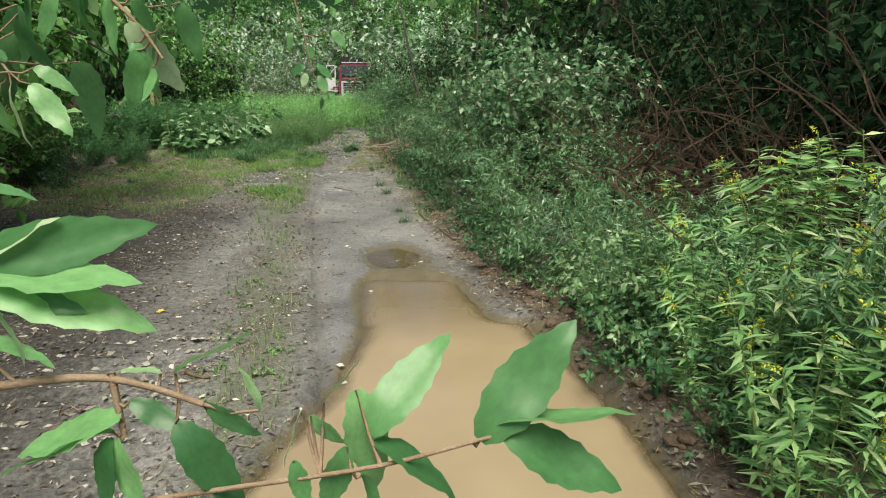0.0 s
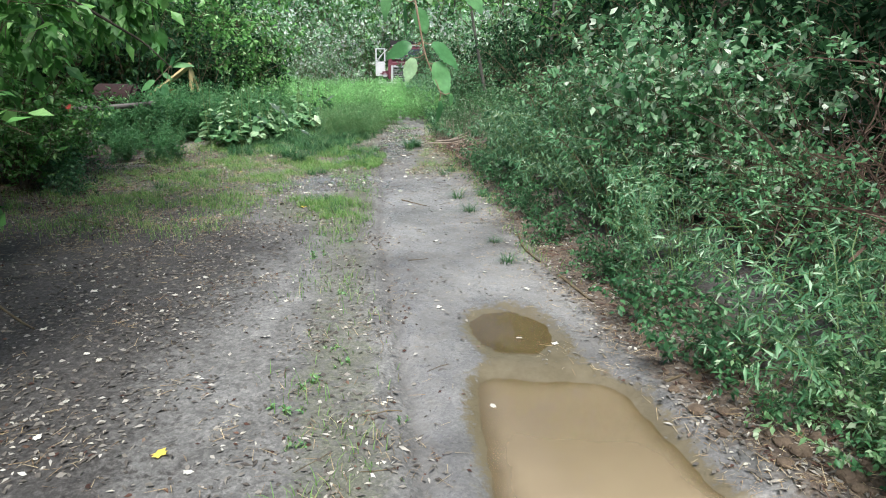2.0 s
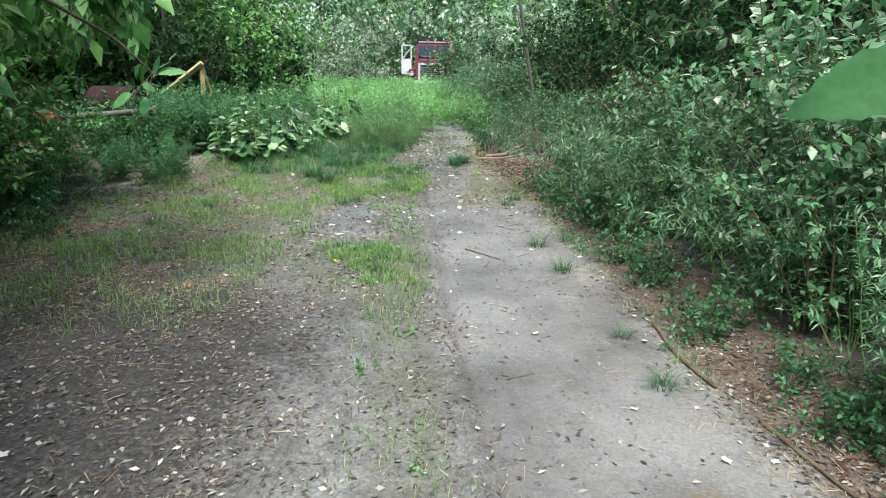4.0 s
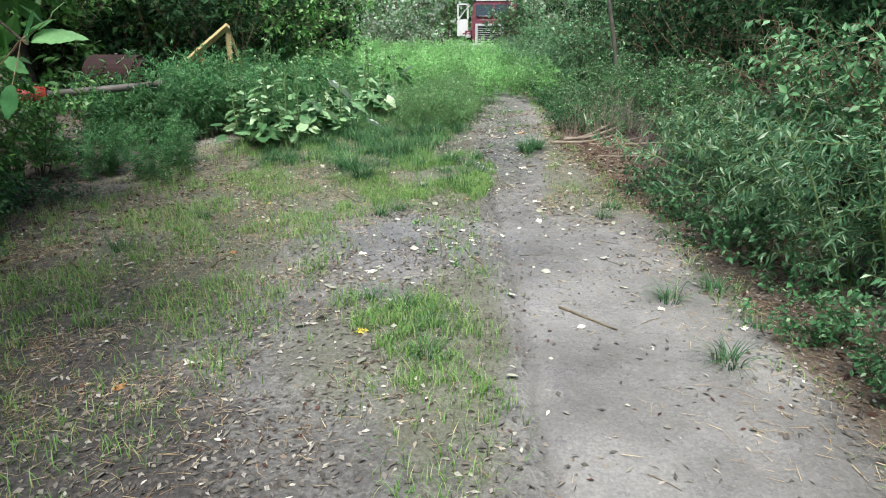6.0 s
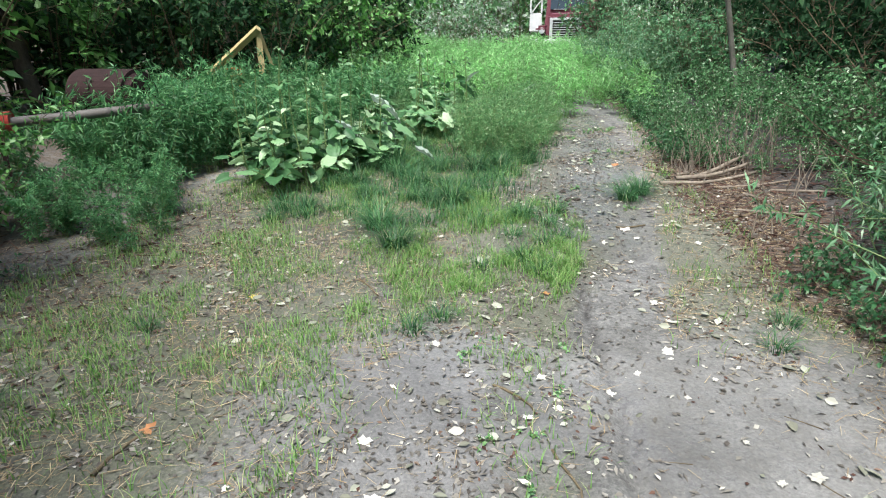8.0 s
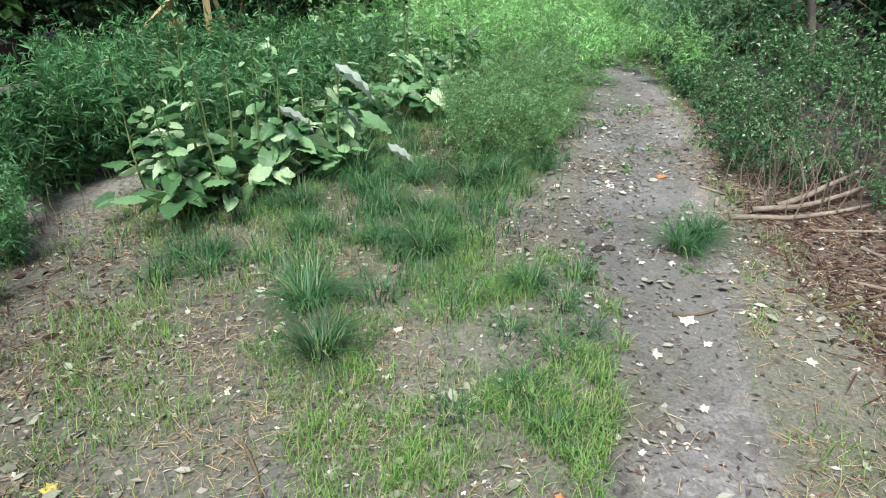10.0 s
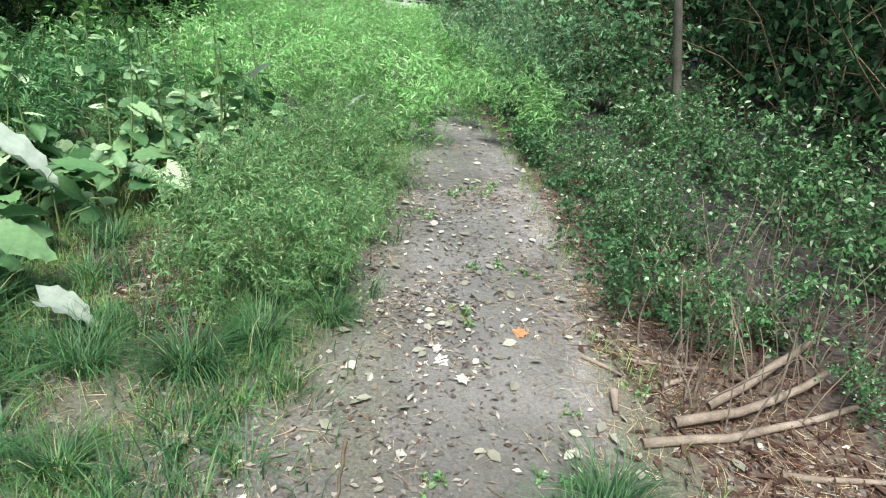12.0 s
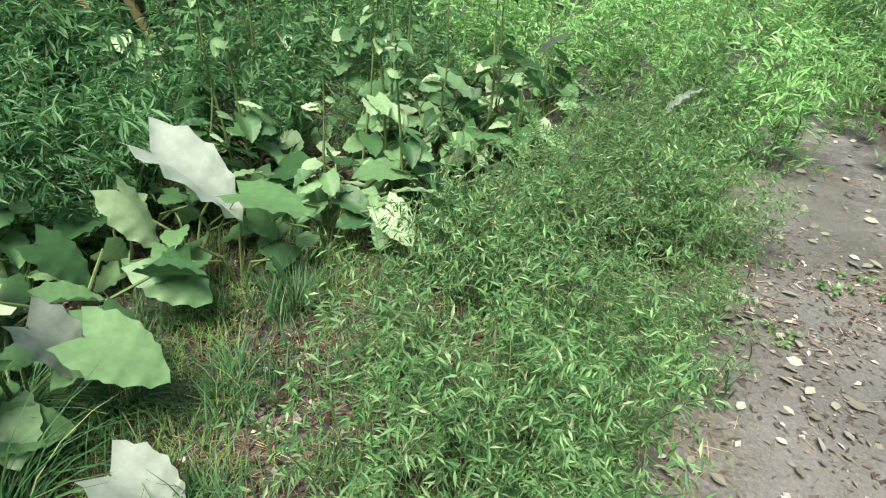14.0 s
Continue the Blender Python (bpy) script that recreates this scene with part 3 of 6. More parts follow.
BROAD = [shrub("broadleaf_shrub", 2.3, 1.1, 9, 9, 0.7, 15, 0.14, M_TREE, OVAL2, "bright green broad-leaved shrub at the edge of the wood") for _ in range(3)]
WEEDY = [shrub("tall_weed", 0.95, 0.22, 8, 6, 0.18, 46, 0.085, M_TALL, NARROW2, "tall green narrow-leaved weeds in a clump", "weed", M_STEM, 0.1, 0.004, False) for _ in range(3)]
FINE = [shrub("fine_weed", 0.62, 0.26, 15, 8, 0.16, 60, 0.037, M_WEED, NARROW2, "fine-leaved green weed clump beside the path", "weed", M_STEM, 0.15, 0.0028) for _ in range(3)]
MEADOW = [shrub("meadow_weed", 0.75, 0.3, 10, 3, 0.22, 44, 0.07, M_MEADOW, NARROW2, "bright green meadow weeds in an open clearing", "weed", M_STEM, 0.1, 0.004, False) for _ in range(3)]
PALELOW = [shrub("pale_low_shrub", 0.62, 0.42, 9, 6, 0.2, 46, 0.052, M_PALELOW, OVAL, "low shrub with pale green leaves at the puddle's bank", "shrub", M_STEM, 0.4, 0.004) for _ in range(2)]
WIRY = [shrub("wiry_shrub", 0.9, 0.7, 11, 8, 0.4, 38, 0.045, M_WIRY, OVAL, "wiry small-leaved shrub with thin arching stems", "shrub", M_DARKSTEM, 0.5, 0.006) for _ in range(3)]
BACK = [shrub("clearing_shrub", 2.0, 0.9, 9, 9, 0.6, 15, 0.1, M_BACK, OVAL2, "tall shrub at the back of the clearing, leaf sheen coloured pale", twig_wood=False) for _ in range(3)]
TREES = [tree("woodland_tree", R.uniform(9, 12), 0.13, 0.26, 2.4, 22, 8, 13, 0.17, M_TREE, "broadleaf woodland tree with a full green crown") for _ in range(4)]
FAR = [tree("far_tree", R.uniform(10, 14), 0.16, 0.08, 3.2, 24, 8, 13, 0.27, M_TREE, "broadleaf tree in the wood behind the clearing") for _ in range(3)]


def brush(name, label):
    """A tangle of dead brown stems."""
    tangle = []
    for _ in range(70):
        a, r = R.uniform(0, 6.28), R.uniform(0, 0.6)
        tangle.append(bend((r * math.cos(a), r * math.sin(a), R.uniform(0, 0.5)), unit(R.normal(size=3) * (1, 1, 0.4) + UP * 0.4), R.uniform(0.6, 1.3), 7, 0.7, 0.25))
    thing = new(name, mesh_of(name, *join([tube(s, 0.007, 0.002, 3) for s in tangle]), M_BRUSH))
    return tagged(thing, label, "dead brush", kind="stuff")


M_BRUSH = rough_material("dead_brush", [(0.3, (0.045, 0.028, 0.02)), (0.7, (0.12, 0.08, 0.057))], 20.0)
BRUSH = [brush("dead_brush", "tangle of dead brown stems under the shrubs") for _ in range(2)]


def goldenrod():
    """Upright leafy stems with arching yellow plumes."""
    stems, plumes = [], []
    for i in range(5):
        a = R.uniform(0, 6.28)
        s = bend((0.1 * math.cos(a), 0.1 * math.sin(a), 0), unit(np.array((0.2 * math.cos(a), 0.2 * math.sin(a), 1))), R.uniform(0.75, 1.05), 8, 0.15, 0.05)
        stems.append(s)
        for k in range(6 if i < 2 else 0):
            plumes.append(bend(s[-1] - UP * 0.02 * k, unit(R.normal(size=3) * (1, 1, 0.2) + UP * 0.9), R.uniform(0.05, 0.12), 4, 1.2, 0.1))
    thing = tagged(new("goldenrod"), "goldenrod plants with narrow leaves and yellow flower plumes", "wildflower")
    tagged(part("stalk", mesh_of("goldenrod_stalk", *join([tube(s, 0.006, 0.003, 5) for s in stems]), M_STEM), thing), kind="stuff")
    tagged(part("foliage", mesh_of("goldenrod_foliage", *leafy(stems, 80, 0.12, NARROW, 0.1, 1.15, 0.15), M_GOLD), thing), kind="stuff")
    tagged(part("bloom", mesh_of("goldenrod_bloom", *leafy(plumes, 220, 0.014, OVAL, 0.0), M_FLOWER), thing, "small yellow florets"), kind="stuff")
    return thing


GOLD = [goldenrod() for _ in range(3)]


def heart_leaf(wave=0.03, cup=0.12, n=15):
    """A broad heart-shaped leaf, one unit long, its rim gently waved, its sides lobed back past the stalk."""
    V, F = [], []
    ks = (-1, -0.7, -0.35, 0, 0.35, 0.7, 1)
    for i in range(n):
        y = i / (n - 1)
        w = 0.44 * (math.sin(math.pi * (0.18 + 0.82 * y) ** 0.85) ** 0.8 if i < n - 1 else 0.0) + 0.004
        for k in ks:
            rim = math.sin(i * 1.9 + (0.7 if k > 0 else 2.1)) * wave * abs(k) ** 2
            back = -0.2 * abs(k) * (1 - y) ** 3
            V.append((w * k * (0.92 + 0.07 * math.sin(i * 2.7 + k)), y + back, cup * abs(k) * w * 1.1 - 0.24 * y * y + rim - 0.02 * (k == 0) - 0.012 * (i % 3 == 0) * abs(k)))
    m = len(ks)
    for i in range(n - 1):
        for j in range(m - 1):
            a = i * m + j
            F.append((a, a + 1, a + m + 1, a + m))
    return np.array(V), np.array(F)


HEART = [mesh_of("burdock_leaf", *heart_leaf(0.03, c), M_BUR, True) for c in (0.1, 0.5, -0.3)]
HEART_PALE = mesh_of("burdock_leaf_underside", *heart_leaf(0.035, 0.35), M_BURPALE, True)


def set_leaf(me, parent, base, tip, up=(0, 0, 1), roll=0.0, width=1.0, name="leaf", label=""):
    """A leaf mesh one unit long, laid from base to tip."""
    base, tip = Vector(base), Vector(tip)
    d = tip - base
    L = d.length
    d.normalize()
    x = d.cross(Vector(up))
    x.normalize()
    z = x.cross(d)
    m = Matrix((x, d, z)).transposed().to_4x4()
    ob = part(name, me, parent, label)
    ob.matrix_basis = Matrix.Translation(base) @ m @ Matrix.Rotation(radians(roll), 4, "Y") @ Matrix.Diagonal((L * width, L, L, 1))
    return ob


def burdock(height, big):
    """A burdock: broad leaves on long stalks round the foot, a bolting stem with smaller leaves."""
    thing = tagged(new("burdock"), "burdock plant with broad grey-green leaves on pale stalks", "weed")
    if height > 0:
        s = bend((0, 0, -0.03), unit(np.array((R.normal() * 0.08, R.normal() * 0.08, 1))), height, 8, 0.0, 0.05)
        part("stem", mesh_of("burdock_stem", *tube(s, 0.011, 0.004, 6), M_STEM, True), thing)
        p, t = along(s, 15, 0.2)
        for q in p:
            a = R.uniform(0, 6.28)
            L = 0.2 * (1.2 - q[2] / height) * R.uniform(0.6, 1.15)
            o = q + np.array((math.cos(a), math.sin(a), 0.5)) * L * 0.45
            part("stalk", mesh_of("burdock_stalk", *tube(np.array([q, (q + o) / 2 + UP * 0.01, o]), 0.004, 0.002, 4), M_STEM), thing)
            set_leaf(HEART[int(R.integers(3))], thing, o, o + np.array((math.cos(a) * L, math.sin(a) * L, L * R.uniform(-0.5, 0.2))), roll=R.normal() * 18)
    for i in range(big):
        a = i * 2.4 + R.uniform(-0.4, 0.4)
        h, r = R.uniform(0.08, 0.34), R.uniform(0.12, 0.3)
        o = np.array((math.cos(a) * r, math.sin(a) * r, h))
        mid = np.array((math.cos(a) * r * 0.4, math.sin(a) * r * 0.4, h * 0.7))
        part("stalk", mesh_of("burdock_stalk", *tube(np.array([(0, 0, -0.03), mid, o]), 0.008, 0.005, 5), M_STEM), thing)
        L = R.uniform(0.12, 0.23)
        set_leaf(HEART[int(R.integers(3))], thing, o, o + np.array((math.cos(a) * L, math.sin(a) * L, L * R.uniform(-0.6, 0.25))), roll=R.normal() * 20)
    return thing


BURDOCK = [burdock(1.1, 6), burdock(0.9, 4), burdock(0.0, 7), burdock(1.2, 3), burdock(0.0, 5)]


def blades(P, length, lean, width, spread_dir=None, seg=4):
    """Grass blades: curved tapering strips from P."""
    n = len(P)
    a = R.uniform(0, 2 * math.pi, n) if spread_dir is None else spread_dir
    d = np.stack([np.cos(a), np.sin(a), np.zeros(n)], -1)
    side = np.stack([-np.sin(a), np.cos(a), np.zeros(n)], -1)
    L = length * R.uniform(0.55, 1.25, n)
    ln = lean * R.uniform(0.4, 1.5, n)
    rows_ = []
    for k in range(seg + 1):
        f = k / seg
        th = ln * f
        c = P + d * (L * f * np.sin(th))[:, None] + UP * (L * f * np.cos(th * 0.9))[:, None]
        w = (width * (1 - f ** 1.5) + 0.0004)
        rows_.append(c - side * w)
        rows_.append(c + side * w)
    V = np.stack(rows_, 1).reshape(-1, 3)
    m = 2 * (seg + 1)
    q = np.array([(2 * k, 2 * k + 1, 2 * k + 3, 2 * k + 2) for k in range(seg)])
    F = (q[None] + (np.arange(n) * m)[:, None, None]).reshape(-1, 4)
    return V, F


def tuft(n, h, r, mat, label):
    a, q = R.uniform(0, 6.28, n), r * np.sqrt(R.uniform(0, 1, n))
    P = np.stack([np.cos(a) * q, np.sin(a) * q, np.full(n, -0.01)], -1)
    return tagged(new("grass_tuft", mesh_of("grass_tuft", *blades(P, h, 1.15, 0.0027, a + R.normal(size=n) * 0.6, 5), mat)), label, "grass tuft", kind="stuff")


TUFT = [tuft(210, 0.28, 0.09, M_GRASS, "arching tuft of long dark green grass") for _ in range(3)]
SMALLTUFT = [tuft(60, 0.16, 0.07, M_GRASS, "small tuft of green grass") for _ in range(3)]
SEEDLING = [shrub("seedling", 0.1, 0.06, 4, 2, 0.05, 60, 0.035, M_WEED, OVAL, "small green seedling rooted in the mud", "weed", M_STEM) for _ in range(3)]

# ---------------------------------------------------------------- woods
for y in np.arange(-4, 27, 2.3):
    for d in (4.6, 6.8):
        put(TREES, float(hedge_x(y)) + d + R.uniform(-0.7, 0.7), y + R.uniform(-0.9, 0.9), R.uniform(0.8, 1.15))
for y in np.arange(-4, 24, 2.6):
    for d in ((5.4,) if 8.5 < y < 12 or 14.5 < y < 18.5 else (2.2, 5.4)):
        put(TREES, float(wood_x(y)) - d + R.uniform(-0.7, 0.7), y + R.uniform(-0.9, 0.9), R.uniform(0.8, 1.15))
for row, y in enumerate((42, 46)):
    for x in np.arange(-28, 14, 2.8):
        put(FAR, x + R.uniform(-1, 1), y + R.uniform(-1.2, 1.2), R.uniform(0.55, 0.78))
for x in np.arange(-8, 8, 3.5):
    put(TREES, x, -9 + R.uniform(-1, 1), 0.8)


def far_woods():
    """The wood all round in the distance: big leaf clumps before an added green wall that blocks low sky light."""
    n = 9000
    a, r = R.uniform(0, 2 * math.pi, n), R.uniform(46, 60, n)
    P = np.stack([np.cos(a) * r - 3, np.sin(a) * r + 12, R.uniform(0, 1, n) ** 1.2 * (12 + 3 * np.sin(a * 17) + 2 * np.sin(a * 41))], -1)
    V, F = leaves(P, unit(rnd(n) + np.array((0, 0, -0.4))), unit(rnd(n) + UP), R.uniform(0.6, 1.8, n), OVAL)
    tagged(new("far_woods", mesh_of("far_woods", V, F, M_TREE)), "distant wall of green woodland all round", "woods", kind="stuff")
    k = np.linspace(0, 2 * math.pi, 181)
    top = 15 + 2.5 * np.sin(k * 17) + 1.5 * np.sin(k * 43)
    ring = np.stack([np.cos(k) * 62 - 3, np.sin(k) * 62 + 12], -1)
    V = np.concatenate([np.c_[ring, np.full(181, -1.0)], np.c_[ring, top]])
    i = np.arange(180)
    tagged(new("backdrop", mesh_of("backdrop", V, np.stack([i, i + 1, i + 182, i + 181], -1), M_DARK)), "plain dark green wall standing in for distant woodland", "woods", kind="structure")


far_woods()
M_GREYBARK = rough_material("grey_bark", [(0.25, (0.07, 0.065, 0.055)), (0.5, (0.15, 0.14, 0.12)), (0.75, (0.24, 0.23, 0.2))], 9.0, 0.9, 0.8, 0.01)
SLIM = tree("slim_tree", 6.5, 0.045, 0.42, 1.5, 14, 7, 12, 0.1, M_TREE, "slim grey-barked young tree beside the path", 0.0, 0.008, M_GREYBARK)
copy_thing(SLIM, pose(-0.5, 17.75, gz(-0.5, 17.75), 0, -12, 0))
copy_thing(SLIM, pose(0.9, 17.5, gz(0.9, 17.5), 0, 0, 130))
copy_thing(SLIM, pose(-8.6, 17.3, gz(-8.6, 17.3), 0, 0, 60))
retire([SLIM])

# ---------------------------------------------------------------- undergrowth, east side
for y in np.arange(-1.5, 26, 0.36):
    hx = float(hedge_x(y))
    bare = 11.7 < y < 14.2
    if not bare:
        put(LOW, hx + R.uniform(0.05, 0.3), y + R.uniform(-0.2, 0.2), R.uniform(0.5, 0.85), tilt=5)
    if 14.2 < y < 18.5:
        put(WIRY, hx + R.uniform(0.25, 0.55), y + R.uniform(-0.2, 0.2), R.uniform(0.45, 0.7), tilt=5)
        put(WIRY, hx + R.uniform(0.9, 1.7), y + R.uniform(-0.2, 0.2), R.uniform(0.7, 0.95), tilt=5)
    elif y < 5.6:
        put(LOW if R.uniform() < 0.2 else WILLOW, hx + R.uniform(0.35, 0.7), y + R.uniform(-0.2, 0.2), R.uniform(0.6, 0.9), tilt=6)
        put(WILLOW if R.uniform() < 0.6 else HEDGE, hx + R.uniform(0.8, 1.3), y + R.uniform(-0.2, 0.2), R.uniform(0.42, 0.62), tilt=6)
    elif not bare:
        put(WILLOW if y > 8 or R.uniform() < 0.85 else HEDGE, hx + R.uniform(0.4, 0.75), y + R.uniform(-0.2, 0.2), R.uniform(0.9, 1.15) if y > 8 else R.uniform(0.6, 0.9), tilt=6)
        put(PALE if 6.7 < y < 9 else HEDGE, hx + R.uniform(0.95, 1.5), y + R.uniform(-0.2, 0.2), R.uniform(0.72, 0.95) if y > 6.7 else R.uniform(0.45, 0.6), tilt=5)
    else:
        put(WIRY, hx + R.uniform(1.3, 1.9), y + R.uniform(-0.2, 0.2), R.uniform(0.8, 1.0), tilt=5)
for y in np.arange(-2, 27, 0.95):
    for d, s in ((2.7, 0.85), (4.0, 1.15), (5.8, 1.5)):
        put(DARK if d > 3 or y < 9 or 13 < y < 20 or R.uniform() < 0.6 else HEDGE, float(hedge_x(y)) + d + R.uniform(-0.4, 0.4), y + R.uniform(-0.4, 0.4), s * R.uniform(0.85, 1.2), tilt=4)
for y in np.arange(3.4, 6.4, 0.75):
    put(BRUSH, float(hedge_x(y)) + 1.75 + R.uniform(-0.2, 0.4), y, R.uniform(1.0, 1.4))
for y in np.arange(3.0, 14, 0.8):
    put(BRUSH, float(hedge_x(y)) + 1.9 + R.uniform(-0.2, 0.3), y, R.uniform(0.8, 1.2))
for x, y, s in ((1.35, 2.4, 1.0), (1.6, 2.8, 1.1), (1.3, 3.0, 0.95), (1.75, 3.3, 1.05), (1.45, 3.5, 0.9), (2.0, 2.5, 1.1), (1.2, 2.0, 0.9), (1.9, 3.8, 1.0), (1.5, 1.7, 1.05), (2.1, 3.1, 1.15), (1.55, 4.1, 0.8), (1.8, 2.1, 1.1), (1.15, 2.6, 0.75), (1.2, 3.3, 0.7), (1.35, 2.2, 0.85), (2.3, 2.8, 1.1), (1.6, 2.3, 0.95), (1.1, 1.7, 0.8), (1.4, 3.9, 0.65), (1.95, 3.4, 0.95)):
    put(GOLD, x, y, s * 0.82, tilt=6)
for x, y, s in ((0.28, 3.1, 0.7), (0.22, 3.4, 0.75), (0.2, 3.7, 0.7), (0.45, 3.3, 0.85), (0.4, 3.65, 0.8), (0.2, 4.0, 0.65), (0.45, 4.0, 0.75), (0.22, 4.35, 0.55)):
    put(PALELOW, float(hedge_x(y)) + x, y, s, tilt=6)
for x, y, s in ((0.95, 12.0, 0.4), (1.2, 12.6, 0.5), (0.85, 13.0, 0.3), (1.3, 13.2, 0.5), (1.0, 13.7, 0.42), (1.45, 12.2, 0.5), (0.7, 13.9, 0.35), (0.75, 12.4, 0.25)):
    put(WIRY, float(hedge_x(y)) + x, y, s, tilt=8)
# ---------------------------------------------------------------- undergrowth, west side
for y in np.arange(-2, 25, 0.9):
    for d, s in ((0.4, 0.9), (1.4, 1.25), (2.9, 1.5), (5.0, 1.7)):
        x = float(wood_x(y)) - d + R.uniform(-0.4, 0.4) - (0.7 if 4.5 < y < 8.5 else 0)
        if 10.2 < y < 16.5 and x > -9.4:
            continue
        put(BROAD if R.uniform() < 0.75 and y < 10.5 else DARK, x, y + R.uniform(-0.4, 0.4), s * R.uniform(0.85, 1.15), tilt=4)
for x, y, s in ((-6.6, 10.6, 0.5), (-6.2, 9.8, 0.45), (-5.9, 8.7, 0.5), (-6.9, 11.2, 0.5)):
    put(BROAD, x, y, s, tilt=4)
for _ in range(12):
    y = R.uniform(8.5, 12)
    put(LOW, float(wood_x(y)) + R.uniform(0.1, 0.9), y, R.uniform(0.5, 0.9))
for x, y, s in ((-9.6, 17.6, 1.2), (-8.4, 18.6, 1.1), (-7.2, 19.4, 1.0), (-9.0, 19.6, 1.4), (-10.4, 18.4, 1.5), (-7.9, 20.6, 1.3), (-10.8, 16.4, 1.4), (-9.9, 15.2, 1.1), (-9.4, 21.5, 1.5), (-8.2, 22.8, 1.4), (-10.2, 13.4, 1.2), (-11.0, 20.5, 1.6)):
    put(BROAD, x, y, s, tilt=4)
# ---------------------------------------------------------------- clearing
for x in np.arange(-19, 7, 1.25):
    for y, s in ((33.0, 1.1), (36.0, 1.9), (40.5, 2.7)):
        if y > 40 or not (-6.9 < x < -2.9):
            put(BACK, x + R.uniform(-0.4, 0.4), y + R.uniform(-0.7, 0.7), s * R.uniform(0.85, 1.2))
for x, y, s in ((-3.6, 31.9, 1.0), (-3.3, 31.2, 1.1), (-3.0, 30.5, 1.1), (-3.45, 32.6, 1.2)):
    put(HEDGE, x, y, s * 1.5)
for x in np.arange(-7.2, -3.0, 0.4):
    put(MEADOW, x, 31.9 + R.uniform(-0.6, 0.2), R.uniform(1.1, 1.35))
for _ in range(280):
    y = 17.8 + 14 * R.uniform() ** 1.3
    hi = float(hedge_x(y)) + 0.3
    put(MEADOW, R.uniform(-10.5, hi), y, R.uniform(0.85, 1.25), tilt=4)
for _ in range(90):
    x, y = R.uniform(-8.0, -5.7), R.uniform(12.3, 15.6)
    if x > -6.3 and y > 14.2:
        continue
    put(WEEDY, x, y, R.uniform(0.75, 1.05), tilt=4)
for _ in range(16):
    x, y = R.uniform(-6.6, -5.2), R.uniform(10.8, 12.3)
    put(WEEDY, x, y, R.uniform(0.45, 0.6), tilt=4)
for _ in range(44):
    x, y = R.uniform(-8.5, -5.0), R.uniform(16.0, 18.5)
    put(WEEDY if R.uniform() < 0.5 else FINE, x, y, R.uniform(0.7, 1.05), tilt=4)
for _ in range(26):
    y = R.uniform(14.35, 18)
    x = R.uniform(-3.95, -2.95 - 0.1 * (y - 14))
    put(FINE, x, y, R.uniform(0.75, 1.1), tilt=4)
for x, y, s in ((-3.6, 14.3, 0.95), (-3.45, 14.6, 1.0), (-3.75, 14.7, 1.05), (-3.15, 14.45, 0.6), (-2.98, 15.3, 0.7), (-3.05, 15.7, 0.75), (-2.95, 16.4, 0.8), (-3.2, 14.9, 0.8)):
    put(FINE, x, y, s)
for x, y, k in ((-5.05, 12.6, 1), (-5.17, 13.16, 2), (-5.48, 14.18, 4), (-5.37, 12.7, 3), (-4.85, 13.5, 2), (-5.6, 15.4, 2), (-5.3, 14.9, 4), (-4.7, 14.9, 4), (-5.0, 14.9, 2), (-4.95, 15.7, 4), (-5.2, 17.1, 2),
                (-4.4, 17.0, 2), (-4.95, 17.7, 0), (-6.6, 17.6, 0), (-5.9, 16.2, 0), (-6.4, 15.6, 3), (-5.4, 16.3, 3), (-4.7, 16.4, 2), (-4.6, 15.4, 2), (-6.9, 16.4, 1), (-5.0, 16.6, 1), (-4.35, 15.9, 4), (-4.9, 12.9, 3), (-5.5, 13.0, 1), (-4.85, 14.3, 4), (-5.2, 15.5, 0), (-4.9, 16.2, 3), (-5.7, 16.8, 3), (-4.5, 16.7, 1), (-6.3, 16.9, 0)):
    c = put([BURDOCK[k]], x, y, R.uniform(0.9, 1.15))
put([BURDOCK[4]], -3.2, 14.66, 0.6)
for x, y, k in ((-5.08, 12.74, 1), (-5.0, 13.1, 0), (-4.85, 13.3, 3), (-5.3, 13.3, 0), (-4.7, 13.65, 1), (-5.1, 13.7, 3), (-4.95, 14.0, 0), (-5.4, 13.8, 1), (-5.6, 13.3, 3), (-5.3, 14.3, 0), (-4.6, 13.95, 3), (-4.75, 13.35, 0), (-5.2, 13.0, 3), (-4.5, 13.75, 1), (-5.2, 15.2, 1), (-4.8, 15.8, 3)):
    put([BURDOCK[k]], x, y, R.uniform(0.8, 1.05), tilt=4)
for _ in range(30):
    x, y = R.uniform(-6.1, -5.25), R.uniform(13.4, 15.8)
    put(WEEDY, x, y, R.uniform(0.6, 0.95), tilt=5)
for _ in range(20):
    put([BURDOCK[k] for k in (1, 2, 3, 0)], R.uniform(-5.6, -4.15), R.uniform(15.3, 18.2), R.uniform(0.7, 0.95))
for x, y in ((-6.9, 15.2), (-7.3, 15.1), (-6.5, 15.7), (-7.0, 15.6), (-7.6, 15.4), (-6.6, 15.2), (-7.8, 15.3), (-6.3, 15.9), (-7.1, 15.3)):
    put(WEEDY, x, y, R.uniform(0.95, 1.15))
